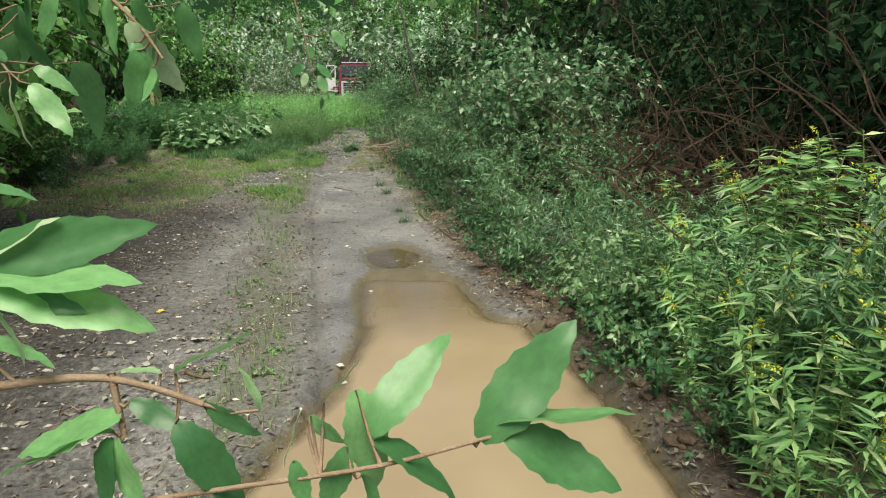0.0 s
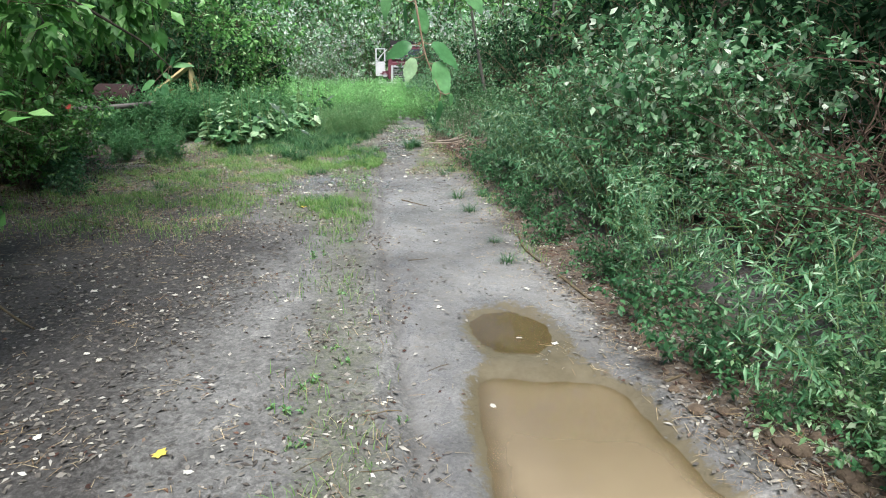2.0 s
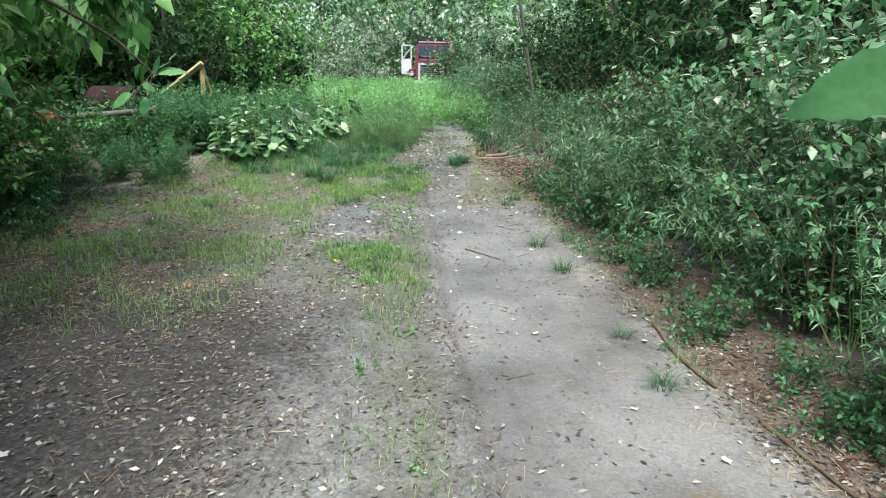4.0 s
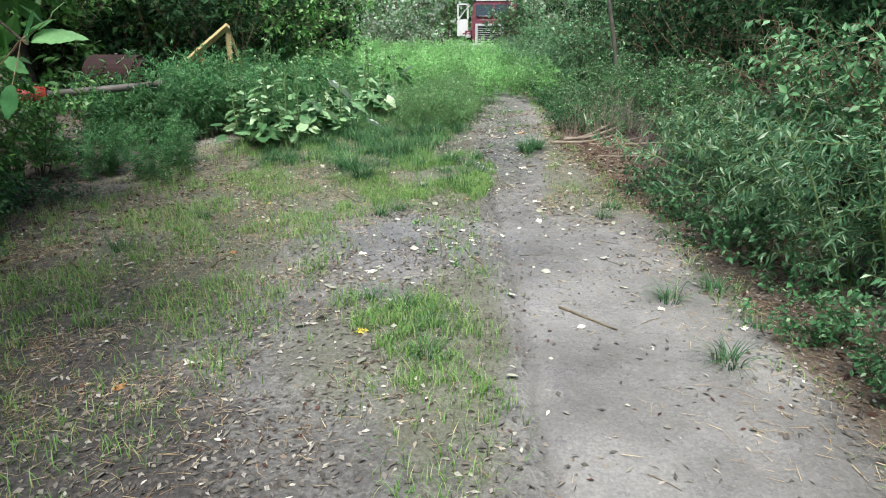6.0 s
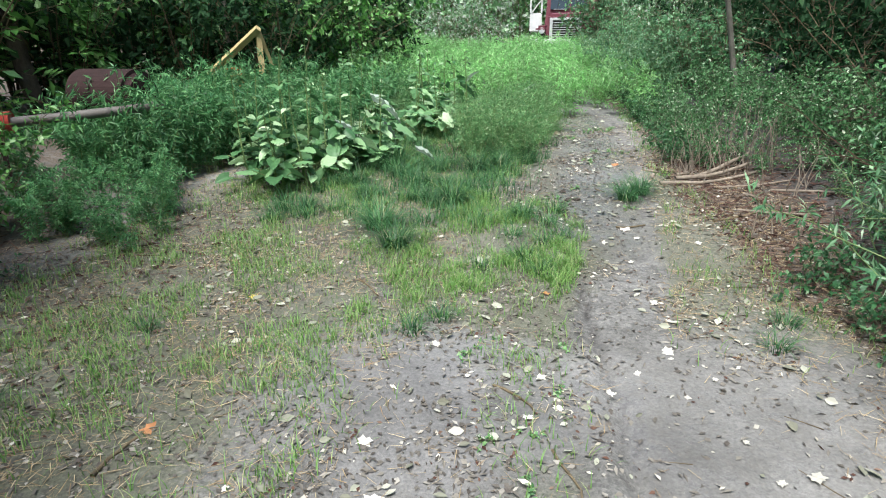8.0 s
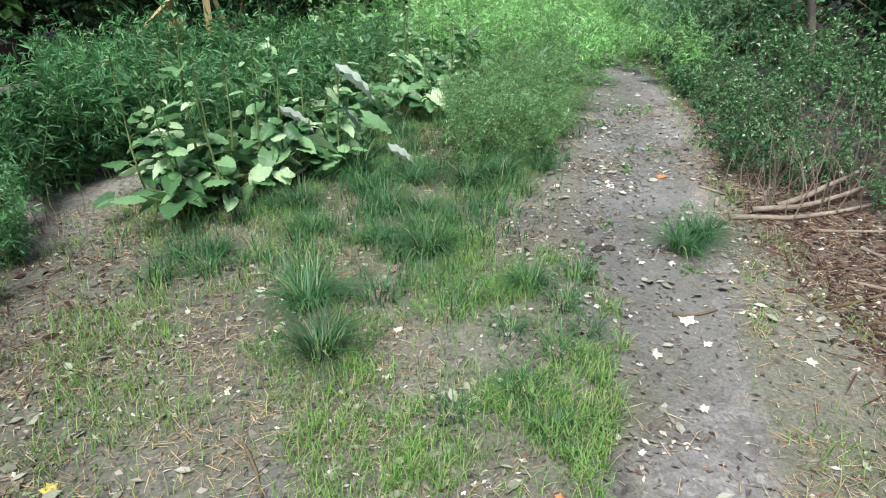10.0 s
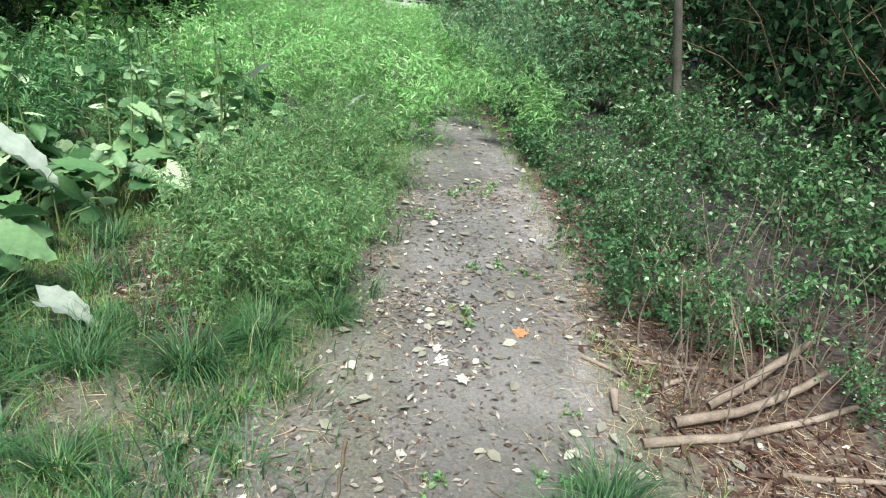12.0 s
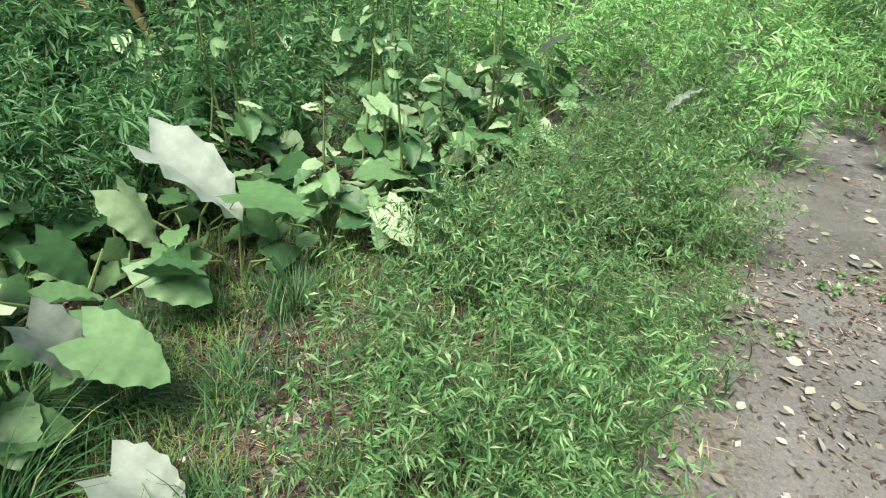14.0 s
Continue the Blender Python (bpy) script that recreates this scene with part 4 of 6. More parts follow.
# ---------------------------------------------------------------- grass tufts
for x, y, s in ((-3.53, 11.6, 1.0), (-3.38, 12.65, 1.05), (-1.95, 13.1, 0.9), (-1.85, 13.3, 0.85), (-4.5, 14.2, 0.9), (-4.15, 13.45, 0.9), (-4.45, 13.05, 0.9), (-3.8, 11.95, 1.05), (-4.35, 13.7, 1.25), (-3.45, 13.8, 1.0), (-3.25, 14.05, 0.9), (-4.4, 14.9, 0.8), (-3.85, 13.75, 0.9), (-4.2, 12.75, 0.7), (-3.6, 13.2, 0.7), (-4.7, 13.95, 1.1), (-3.0, 14.3, 0.7), (-2.75, 12.45, 0.7), (-4.6, 12.3, 0.6)):
    put(TUFT, x, y, s)
for _ in range(40):
    x, y = R.uniform(-4.8, -3.0), R.uniform(11.9, 14.6)
    put(SMALLTUFT, x, y, R.uniform(0.7, 1.4))
for x, y, s in ((-0.41, 6.6, 0.8), (-0.5, 7.2, 0.6), (-0.62, 9.3, 1.0), (-0.9, 9.1, 0.9), (-1.1, 11.0, 0.9), (-1.2, 10.7, 0.8), (-0.75, 8.4, 1.0), (-3.0, 10.4, 0.9), (-2.9, 10.6, 0.9), (-4.6, 9.3, 0.9), (-4.4, 10.1, 0.7), (-2.55, 12.3, 1.1), (-2.5, 11.9, 1.0), (-2.6, 11.6, 1.1), (-2.45, 11.4, 0.9), (-2.75, 12.0, 0.9), (-2.85, 11.4, 0.8), (-2.5, 12.6, 1.0), (-2.4, 12.1, 0.9), (-2.2, 8.5, 0.8), (-2.4, 8.7, 0.9), (-2.15, 8.2, 0.8), (-2.6, 8.8, 0.7)):
    put(SMALLTUFT, x, y, s)
for _ in range(18):
    y = R.uniform(12.5, 17)
    put(SEEDLING, float(np.interp(y, (12, 13.5, 15, 17), (-2.15, -2.3, -2.4, -2.75))) + R.normal() * 0.3, y, R.uniform(0.5, 1.0))
for _ in range(26):
    y = R.uniform(2.2, 11)
    put(SEEDLING, float(rut_x(y)) - R.uniform(0.05, 0.6), y, R.uniform(0.35, 0.8))
retire(HEDGE + PALE + BACK + LOW + WILLOW + DARK + BROAD + WEEDY + FINE + MEADOW + WIRY + PALELOW + TREES + FAR + BRUSH + GOLD + BURDOCK + TUFT + SMALLTUFT + SEEDLING)


# ---------------------------------------------------------------- ground cover
def scatter(n, x0, x1, y0, y1, keep):
    """n places on the ground where keep() is high."""
    x, y = R.uniform(x0, x1, n * 7), R.uniform(y0, y1, n * 7)
    ok = R.uniform(0, 1, n * 7) < keep(x, y)
    x, y = x[ok][:n], y[ok][:n]
    return np.stack([x, y, ground_z(x, y)], -1)


def dry(x, y):
    return (puddle(x, y) < -0.02) * (puddle_small(x, y) < -0.02)


def turf(x, y):
    a = ss(1.0, 0.55, np.hypot((x + 2.27 + 0.3 * (y - 8.3)) / 0.58, (y - 8.3) / 0.98)) * 0.75
    b = ss(1.0, 0.7, np.hypot((x + 2.65) / 0.5, (y - 11.7) / 1.25))
    c = 0.55 * ss(-2.7, -3.6, x) * ss(6.5, 8, y) * ss(-6.3, -5, x) * ss(14, 12.5, y)
    d = 0.8 * ss(11.4, 13, y) * ss(-2.9, -3.2, x) * ss(-6.0, -5.0, x)
    e = 0.12 * ss(0.4, 0.1, np.abs(x - rut_x(y) + 0.4)) * ss(12, 10, y)
    f = 0.25 * ss(0.18, 0.0, np.abs(x - hedge_x(y) + 0.12)) * ss(5.5, 7, y) + 0.3 * ss(0.3, 0.45, x + 2.05) * ss(10.3, 11.3, y) * ss(13.6, 13, y) * ss(-0.2, -0.5, x - hedge_x(y))
    ragged = ss(-0.55, 0.35, wobble(x, y, 3.3) + 0.7 * wobble(x + 7, y, 8.3))
    a, b = a * ragged, b * (0.3 + 0.7 * ragged)
    return np.clip(np.maximum.reduce([a, b, c, d, e, f]) * (0.1 + 1.1 * ss(-0.3, 0.5, wobble(x, y, 1.7) + 0.4 * wobble(x, y, 5.1))), 0, 1)


P = np.concatenate([scatter(62000, -6.2, 0.2, 2.0, 18, turf), scatter(6500, -3.4, -2.1, 10.2, 13.1, turf), scatter(1800, -3.2, -1.5, 7.2, 9.4, turf)])
tagged(new("short_grass", mesh_of("short_grass", *blades(P, 0.075, 0.75, 0.0018, None, 3), M_SHORT)), "short bright green grass growing in patches on the track", "grass", kind="stuff")

def tall_turf(x, y):
    return 0.9 * ss(11.6, 12.6, y) * ss(16.5, 15.5, y) * ss(-2.72, -2.95, x) * ss(-5.6, -4.6, x) * (0.06 + 0.94 * ss(0.0, 0.5, wobble(x, y, 2.9)))


P = scatter(4500, -5.6, -2.6, 11.5, 16.5, tall_turf)
tagged(new("tall_grass", mesh_of("tall_grass", *blades(P, 0.17, 0.75, 0.0026, None, 3), M_GRASS)), "loose green grass growing between the weeds", "grass", kind="stuff")


def smooth_strip(x, y):
    """How far a place lies on the trodden strip that few leaves cling to."""
    return ss(0.0, 0.15, x - rut_x(y)) * ss(-0.15, -0.35, x - hedge_x(y)) * ss(10.5, 9.0, y)


def litter_on(x, y):
    h = x - hedge_x(y)
    edge = ss(-0.35, -0.05, h) * ss(0.7, 0.2, h)
    west = ss(-1.4, -2.6, x) * 0.55
    mid = 0.1 + 0.25 * ss(0.5, 0.1, np.abs(x - rut_x(y) + 0.4))
    return np.clip(np.maximum.reduce([edge * 0.8, west, mid + np.zeros_like(x)]) * (0.35 + 0.9 * ss(-0.4, 0.5, wobble(x, y, 2.3))) * (1 - 0.75 * smooth_strip(x, y)), 0, 1) * dry(x, y)


def flat_leaves(P, size, shape, mat, name, label, width=1.0, lift=0.006):
    n = len(P)
    a = R.uniform(0, 6.28, n)
    D = np.stack([np.cos(a), np.sin(a), R.normal(size=n) * 0.12], -1)
    V, F = leaves(P + UP * lift, D, unit(UP[None] + rnd(n, 0.4)), size * R.uniform(0.45, 1.7, n), shape, width)
    tagged(new(name, mesh_of(name, V, F, mat)), label, "leaf litter", kind="stuff")


M_PALELITTER = leaf_material("pale_scrap", [(0.0, (0.25, 0.22, 0.18)), (0.6, (0.42, 0.4, 0.34)), (1.0, (0.56, 0.54, 0.48))], 0.8, 0.05)
flat_leaves(scatter(52000, -6.0, 1.1, 1.6, 16.5, litter_on), 0.024, OVAL, M_LITTER, "leaf_litter", "small dry leaves and chips scattered over the mud", 1.1)


def chips_on(x, y):
    h = x - hedge_x(y)
    path = 0.4 + 0.3 * ss(9.0, 11.0, y)
    bank = ss(-0.3, -0.1, h) * ss(0.4, 0.15, h)
    return np.clip(np.maximum(path, bank) * ss(0.7, 0.3, h) * (0.08 + 0.9 * ss(0.0, 0.55, wobble(x, y, 1.3) + 0.6 * wobble(x, y, 4.7))) * (1 - 0.8 * smooth_strip(x, y)), 0, 1) * dry(x, y)


flat_leaves(scatter(4200, -5.6, 1.0, 1.8, 17, chips_on), 0.026, OVAL, M_PALELITTER, "pale_litter", "pale scraps of dry leaf strewn over the mud", 0.8)
flat_leaves(scatter(14000, -5.6, 1.0, 1.8, 17, chips_on), 0.036, NARROW, M_LITTER, "grey_litter", "grey-brown dry leaves strewn over the mud", 1.3)
flat_leaves(scatter(15000, -5.6, 1.0, 1.4, 18, chips_on), 0.055, BLADE, M_STRAW, "thin_straw_litter", "thin dry stalks strewn over the mud", 0.035, 0.008)
flat_leaves(scatter(4500, -5.6, 1.0, 1.4, 18, chips_on), 0.022, OVAL, M_REDLITTER, "dark_litter", "dark brown rotting leaf scraps on the mud", 0.9)

def path_on(x, y):
    m = np.interp(y, (12.5, 14, 15.5, 17, 19), (-2.25, -2.3, -2.35, -2.4, -2.55))
    return ss(0.85, 0.45, np.abs(x - m)) * (0.15 + 0.85 * ss(-0.1, 0.5, wobble(x, y, 2.1))) + 0.15 * ss(1.6, 0.8, np.abs(x - m))


M_GREYLEAF = leaf_material("grey_green_dead_leaf", [(0.0, (0.12, 0.12, 0.09)), (0.5, (0.2, 0.205, 0.16)), (0.85, (0.3, 0.31, 0.25)), (1.0, (0.42, 0.41, 0.35))], 0.75, 0.1)
flat_leaves(scatter(420, -3.6, -1.2, 12.6, 19, path_on), 0.045, CURLED, M_GREYLEAF, "curled_path_leaves", "curled grey-green dead leaves strewn over the path", 1.1, 0.012)
flat_leaves(scatter(420, -4.6, -1.0, 8.0, 12.8, chips_on), 0.042, CURLED, M_GREYLEAF, "curled_track_leaves", "curled grey-green dead leaves strewn over the track", 1.1, 0.01)

rows_of = []
for k in range(7):
    n = 42
    x = R.uniform(-2.15, -1.2, n)
    y = 2.42 + 0.185 * k + 0.06 * (x + 1.6) + R.normal(size=n) * 0.014
    rows_of.append(np.stack([x, y, ground_z(x, y)], -1))
flat_leaves(np.concatenate(rows_of), 0.035, OVAL, M_PALELITTER, "tread_litter", "pale leaf scraps lying in rows in a tyre's tread marks", 1.0)


def straw_on(x, y):
    h = x - hedge_x(y)
    a = ss(-0.75, -0.2, h) * ss(0.7, 0.3, h) * (0.3 + 0.7 * ss(10.5, 12, y) * ss(15.5, 14, y))
    v = 0.8 * ss(0.25, 0.45, x + 2.05) * ss(10.3, 11.3, y) * ss(14.8, 14, y) * ss(0.8, 0.3, h)
    return np.clip(np.maximum.reduce([a, v, 0.75 * ss(-2.7, -3.4, x) * ss(6.0, 7.5, y)]) * (0.4 + 0.8 * ss(-0.4, 0.5, wobble(x, y, 1.9))), 0, 1) * dry(x, y)


flat_leaves(scatter(48000, -6.5, 1.2, 1.2, 17, straw_on), 0.06, BLADE, M_STRAW, "straw_litter", "dry straw and grass stalks lying on the ground", 0.03, 0.008)


def red_on(x, y):
    h = x - hedge_x(y)
    return np.clip(0.75 * ss(-3.25, -3.5, x) * ss(-5.3, -4.7, x) * ss(13.7, 14.2, y) * ss(17.5, 16, y) + ss(-0.35, 0.0, h) * ss(1.9, 1.3, h) * ss(11, 12, y) * ss(15, 14.4, y) + 0.35 * ss(-4.2, -5.2, x) * ss(7, 8.5, y) * ss(12.5, 11.5, y) + 0.2 * ss(-0.1, 0.1, h) * ss(0.6, 0.3, h), 0, 1)


flat_leaves(scatter(8000, -7.0, 1.6, 1.5, 17, red_on), 0.05, NARROW, M_REDLITTER, "needle_litter", "reddish brown dead leaves and bark chips", 1.6, 0.012)
flat_leaves(scatter(9000, -7.0, 1.6, 1.5, 17, red_on), 0.12, BLADE, M_REDLITTER, "bark_litter", "thin reddish brown dead stalks on the ground", 0.04, 0.014)


def pebble(name, x, y, size, mat, label, category):
    bm = bmesh.new()
    bmesh.ops.create_icosphere(bm, subdivisions=2, radius=size)
    for v in bm.verts:
        v.co *= 1 + 0.35 * noise.noise(v.co * (1.6 / size) + Vector((x * 7, y * 3, 0)))
        v.co.z *= 0.55
    ob = part(name, bm, None, label, mat)
    ob.location = (x, y, gz(x, y) + size * 0.15)
    ob["category"] = category


M_CLOD = rough_material("clod", [(0.3, (0.09, 0.065, 0.045)), (0.7, (0.2, 0.15, 0.11))], 25.0, 0.9, 0.8)
for _ in range(70):
    y = R.uniform(1.6, 5.0)
    pebble("mud_clod", float(hedge_x(y)) - R.uniform(-0.25, 0.12), y, R.uniform(0.015, 0.045), M_CLOD, "brown clod of earth on the puddle's bank", "clod")
M_BLACKSOIL = rough_material("black_debris", [(0.3, (0.02, 0.017, 0.015)), (0.7, (0.09, 0.075, 0.06))], 30.0, 0.9, 0.8)
for _ in range(26):
    pebble("charred_clod", -4.45 + R.normal() * 0.16, 11.35 + R.normal() * 0.11, R.uniform(0.006, 0.018), M_BLACKSOIL, "blackish clod in a heap of dark debris", "clod")
for _ in range(22):
    pebble("charred_clod", -2.47 + R.normal() * 0.06, 12.85 + R.normal() * 0.16, R.uniform(0.01, 0.034), M_BLACKSOIL, "blackish clod at the end of the rut", "clod")


def lobed(n=7, depth=0.35):
    """A lobed fallen leaf, one unit long, a little curled."""
    V, F = [(0, 0.45, 0.0)], []
    m = n * 2
    for i in range(m):
        a = -math.pi / 2 + 2 * math.pi * i / m
        r = 0.5 * (1 - depth * (i % 2)) * (0.9 + 0.15 * math.sin(i * 1.7))
        V.append((r * 0.85 * math.cos(a), 0.45 + r * math.sin(a), 0.1 * r * math.sin(3 * a)))
    for i in range(m):
        F.append((0, 1 + i, 1 + (i + 1) % m))
    return np.array(V), np.array(F)


M_PALELEAF = leaf_material("pale_fallen_leaf", [(0.0, (0.5, 0.46, 0.38)), (1.0, (0.62, 0.6, 0.54))], 0.7, 0.1)
M_YELLOWLEAF = leaf_material("yellow_fallen_leaf", [(0.0, (0.55, 0.4, 0.06)), (1.0, (0.62, 0.48, 0.1))], 0.7, 0.1)
M_ORANGELEAF = leaf_material("orange_fallen_leaf", [(0.0, (0.5, 0.2, 0.09)), (1.0, (0.58, 0.28, 0.12))], 0.7, 0.1)
LOBED = {m: mesh_of("fallen_leaf", *lobed(), m) for m in (M_PALELEAF, M_YELLOWLEAF, M_ORANGELEAF)}


def fallen(x, y, size, mat, label, z=None):
    ob = tagged(new("fallen_leaf", LOBED[mat]), label, "leaf", "leaves fallen on the track")
    ob.matrix_basis = pose(x, y, (gz(x, y) if z is None else z) + 0.009, R.normal() * 7, R.normal() * 7, R.uniform(0, 360)) @ Matrix.Scale(size, 4)


for x, y, s in ((-1.48, 3.52, 0.1), (-0.89, 5.64, 0.05), (-1.84, 5.12, 0.05), (-2.86, 8.41, 0.09), (-2.78, 9.21, 0.1), (-1.72, 10.62, 0.09), (-1.22, 9.78, 0.09), (-1.84, 8.99, 0.07), (-3.2, 7.91, 0.14), (-2.85, 9.52, 0.08), (-2.27, 9.84, 0.06), (-2.06, 12.0, 0.1), (-3.78, 11.27, 0.1), (-1.92, 12.4, 0.12), (-2.46, 14.12, 0.1), (-2.35, 13.98, 0.1), (-2.0, 12.9, 0.07), (-1.75, 11.1, 0.07)):
    fallen(x, y, s, M_PALELEAF, "pale bleached fallen leaf lying on the mud")
for x, y, s in ((-1.9, 3.98, 0.08), (-2.55, 8.35, 0.09), (-4.1, 10.6, 0.1)):
    fallen(x, y, s, M_YELLOWLEAF, "yellow fallen leaf on the ground")
for x, y, s in ((-2.13, 14.38, 0.1), (-3.75, 9.3, 0.11), (-3.4, 7.7, 0.08), (-2.35, 11.1, 0.07)):
    fallen(x, y, s, M_ORANGELEAF, "orange-brown fallen leaf on the ground")
for _ in range(90):
    y = R.uniform(2, 15)
    x = R.uniform(-3.4, float(hedge_x(y)) - 0.1)
    if dry(np.array(x), np.array(y)):
        fallen(x, y, R.uniform(0.03, 0.065), M_PALELEAF, "small pale fallen leaf on the mud")
for x, y in ((-0.1, 4.99), (-0.3, 5.03), (-0.55, 4.6), (-0.5, 4.95), (0.02, 4.86), (-0.4, 5.3), (-0.5, 3.1)):
    fallen(x, y, 0.045, M_PALELEAF, "small pale leaf floating at the puddle's rim", -0.05 if y < 5.1 else -0.012)


def stick(points, r, mat, name, label, category="stick", sides=6):
    tagged(new(name, mesh_of(name, *tube(np.array(points, float), r, r * 0.6, sides), mat, True)), label, category)


def lying(x0, y0, x1, y1, r, name="twig", label="thin brown twig lying on the mud", mat=None, z0=0.0, z1=0.0, n=6, sides=6):
    k = np.linspace(0, 1, n)
    bow = R.normal() * (0.015 if name == "log" else 0.05)
    L = math.hypot(x1 - x0, y1 - y0)
    nx, ny = -(y1 - y0) / L, (x1 - x0) / L
    off = np.sin(k * math.pi) * bow * L + R.normal(size=n) * (0.005 if name == "log" else 0.012) * L
    x, y = x0 + (x1 - x0) * k + nx * off, y0 + (y1 - y0) * k + ny * off
    z = ground_z(x, y) + r * 0.8 + z0 + (z1 - z0) * k
    stick(np.stack([x, y, z], -1), r, mat or M_TWIG, name, label, "stick" if name == "twig" else "log", sides)


for a in ((-2.17, 9.64, -2.02, 9.29, 0.006), (-2.48, 10.03, -2.26, 9.86, 0.007), (-3.76, 9.05, -3.76, 9.28, 0.01), (-1.54, 8.86, -1.23, 8.69, 0.007), (-2.02, 12.38, -1.8, 12.5, 0.009), (-1.76, 14.3, -1.6, 14.22, 0.012), (-3.3, 12.4, -3.0, 12.55, 0.009), (-3.55, 11.0, -3.35, 10.8, 0.008), (-2.75, 13.5, -2.72, 13.2, 0.007),
          (0.3, 4.75, 0.75, 4.9, 0.008), (0.55, 4.45, 0.95, 4.75, 0.007), (-0.3, 7.4, -0.15, 6.6, 0.014), (-0.05, 6.3, 0.12, 5.8, 0.012), (-1.35, 3.1, -1.2, 3.05, 0.012), (-3.9, 5.6, -3.2, 5.1, 0.01), (-4.6, 7.6, -3.9, 7.2, 0.01), (-1.7, 15.0, -1.5, 14.5, 0.009), (-1.3, 12.6, -0.7, 13.1, 0.011)):
    lying(*a)
for _ in range(60):
    y = R.uniform(2.5, 15)
    x = R.uniform(-4.5, float(hedge_x(y)) + 0.3)
    if dry(np.array(x), np.array(y)):
        a = R.uniform(0, 6.28)
        L = R.uniform(0.06, 0.2)
        lying(x, y, x + L * math.cos(a), y + L * math.sin(a), R.uniform(0.002, 0.004), n=4, sides=4)
for a in ((-1.67, 13.64, -0.8, 13.88, 0.021, 0.0, 0.0), (-1.53, 13.76, -0.85, 14.03, 0.023, 0.02, 0.05), (-1.35, 13.92, -0.85, 14.2, 0.024, 0.0, 0.1), (-1.72, 13.95, -1.735, 13.81, 0.019, 0.0, 0.0), (-1.82, 14.21, -1.66, 14.08, 0.012, 0.0, 0.0), (-1.64, 14.23, -1.26, 14.2, 0.01, 0.0, 0.0), (-1.2, 13.55, -0.6, 13.5, 0.013, 0.0, 0.0),
          (-1.0, 13.3, -0.9, 13.1, 0.013, 0, 0), (-1.52, 14.02, -1.4, 14.1, 0.018, 0.0, 0.0), (-1.1, 12.9, -0.6, 12.6, 0.012, 0.0, 0.02), (-0.8, 13.3, -0.3, 13.0, 0.014, 0.0, 0.0)):
    lying(*a[:5], name="log", label="pale weathered broken branch in a pile of dead wood", mat=M_DEADWOOD, z0=a[5], z1=a[6], sides=8)
lying(-0.1, 14.3, 1.6, 14.1, 0.09, name="log", label="brown fallen log among the shrubs", mat=M_BARK, z0=0.3, z1=0.35, sides=10)
for x in (-0.05, 1.3):
    stick([(x, 14.25, gz(x, 14.25) - 0.05), (x + 0.02, 14.25, gz(x, 14.25) + 0.32)], 0.06, M_BARK, "stump", "short brown stump holding up a fallen log", "stump", 8)


def dead_stalks(x, y, n, h):
    st = []
    for _ in range(n):
        p = (R.normal() * 0.16, R.normal() * 0.13, -0.02)
        s = bend(p, unit(np.array((R.normal() * 0.12, R.normal() * 0.12, 1))), h * R.uniform(0.5, 1.1), 8, 0.3, 0.1)
        st.append(tube(s, R.uniform(0.003, 0.006), 0.0015, 4))
        if R.uniform() < 0.5:
            st.append(tube(bend(s[-2], unit(R.normal(size=3)), h * 0.3, 6, 1.5, 0.3), 0.002, 0.001, 3))
    ob = tagged(new("dead_stalk_clump", mesh_of("dead_stalk_clump", *join(st), M_DEADWOOD)), "clump of thin dry upright stalks beside the path", "dead stalks", kind="stuff")
    ob.location = (x, y, gz(x, y))


for x, y, n, h in ((-1.1, 13.95, 16, 0.6), (-0.8, 14.1, 14, 0.7), (-1.35, 14.5, 12, 0.4), (-0.95, 12.4, 10, 0.35), (-6.2, 12.1, 12, 0.3), (-5.8, 12.3, 10, 0.3), (-1.25, 14.9, 12, 0.5), (-0.6, 13.2, 10, 0.5), (-1.0, 14.9, 14, 0.7), (-1.45, 14.0, 9, 0.35), (-1.2, 14.15, 12, 0.4), (-0.85, 14.6, 12, 0.45), (-0.5, 15.2, 12, 0.5)):
    dead_stalks(x, y, n, h)
def lone_leaf(base, tip, pale):
    """A single broad burdock leaf on its own stalk, from the leaf's foot to its tip."""
    b, e = np.array(base), np.array(tip)
    foot = b + (b - e) * 0.5 * (1, 1, 0)
    g = gz(foot[0], foot[1])
    ln = tagged(new("burdock_leaf_plant"), "upturned pale burdock leaf on a single stalk" if pale else "broad grey-green burdock leaf on a single stalk", "weed")
    ln.location = (foot[0], foot[1], g)
    o = b - (foot[0], foot[1], g)
    part("stalk", mesh_of("single_stalk", *tube(np.array([(0, 0, -0.03), o * (0.25, 0.25, 0.6), o]), 0.007, 0.004, 5), M_STEM), ln)
    set_leaf(HEART_PALE if pale else HEART[int(R.integers(3))], ln, o, o + e - b, roll=R.normal() * 10, label="pale underside of a broad leaf" if pale else "")


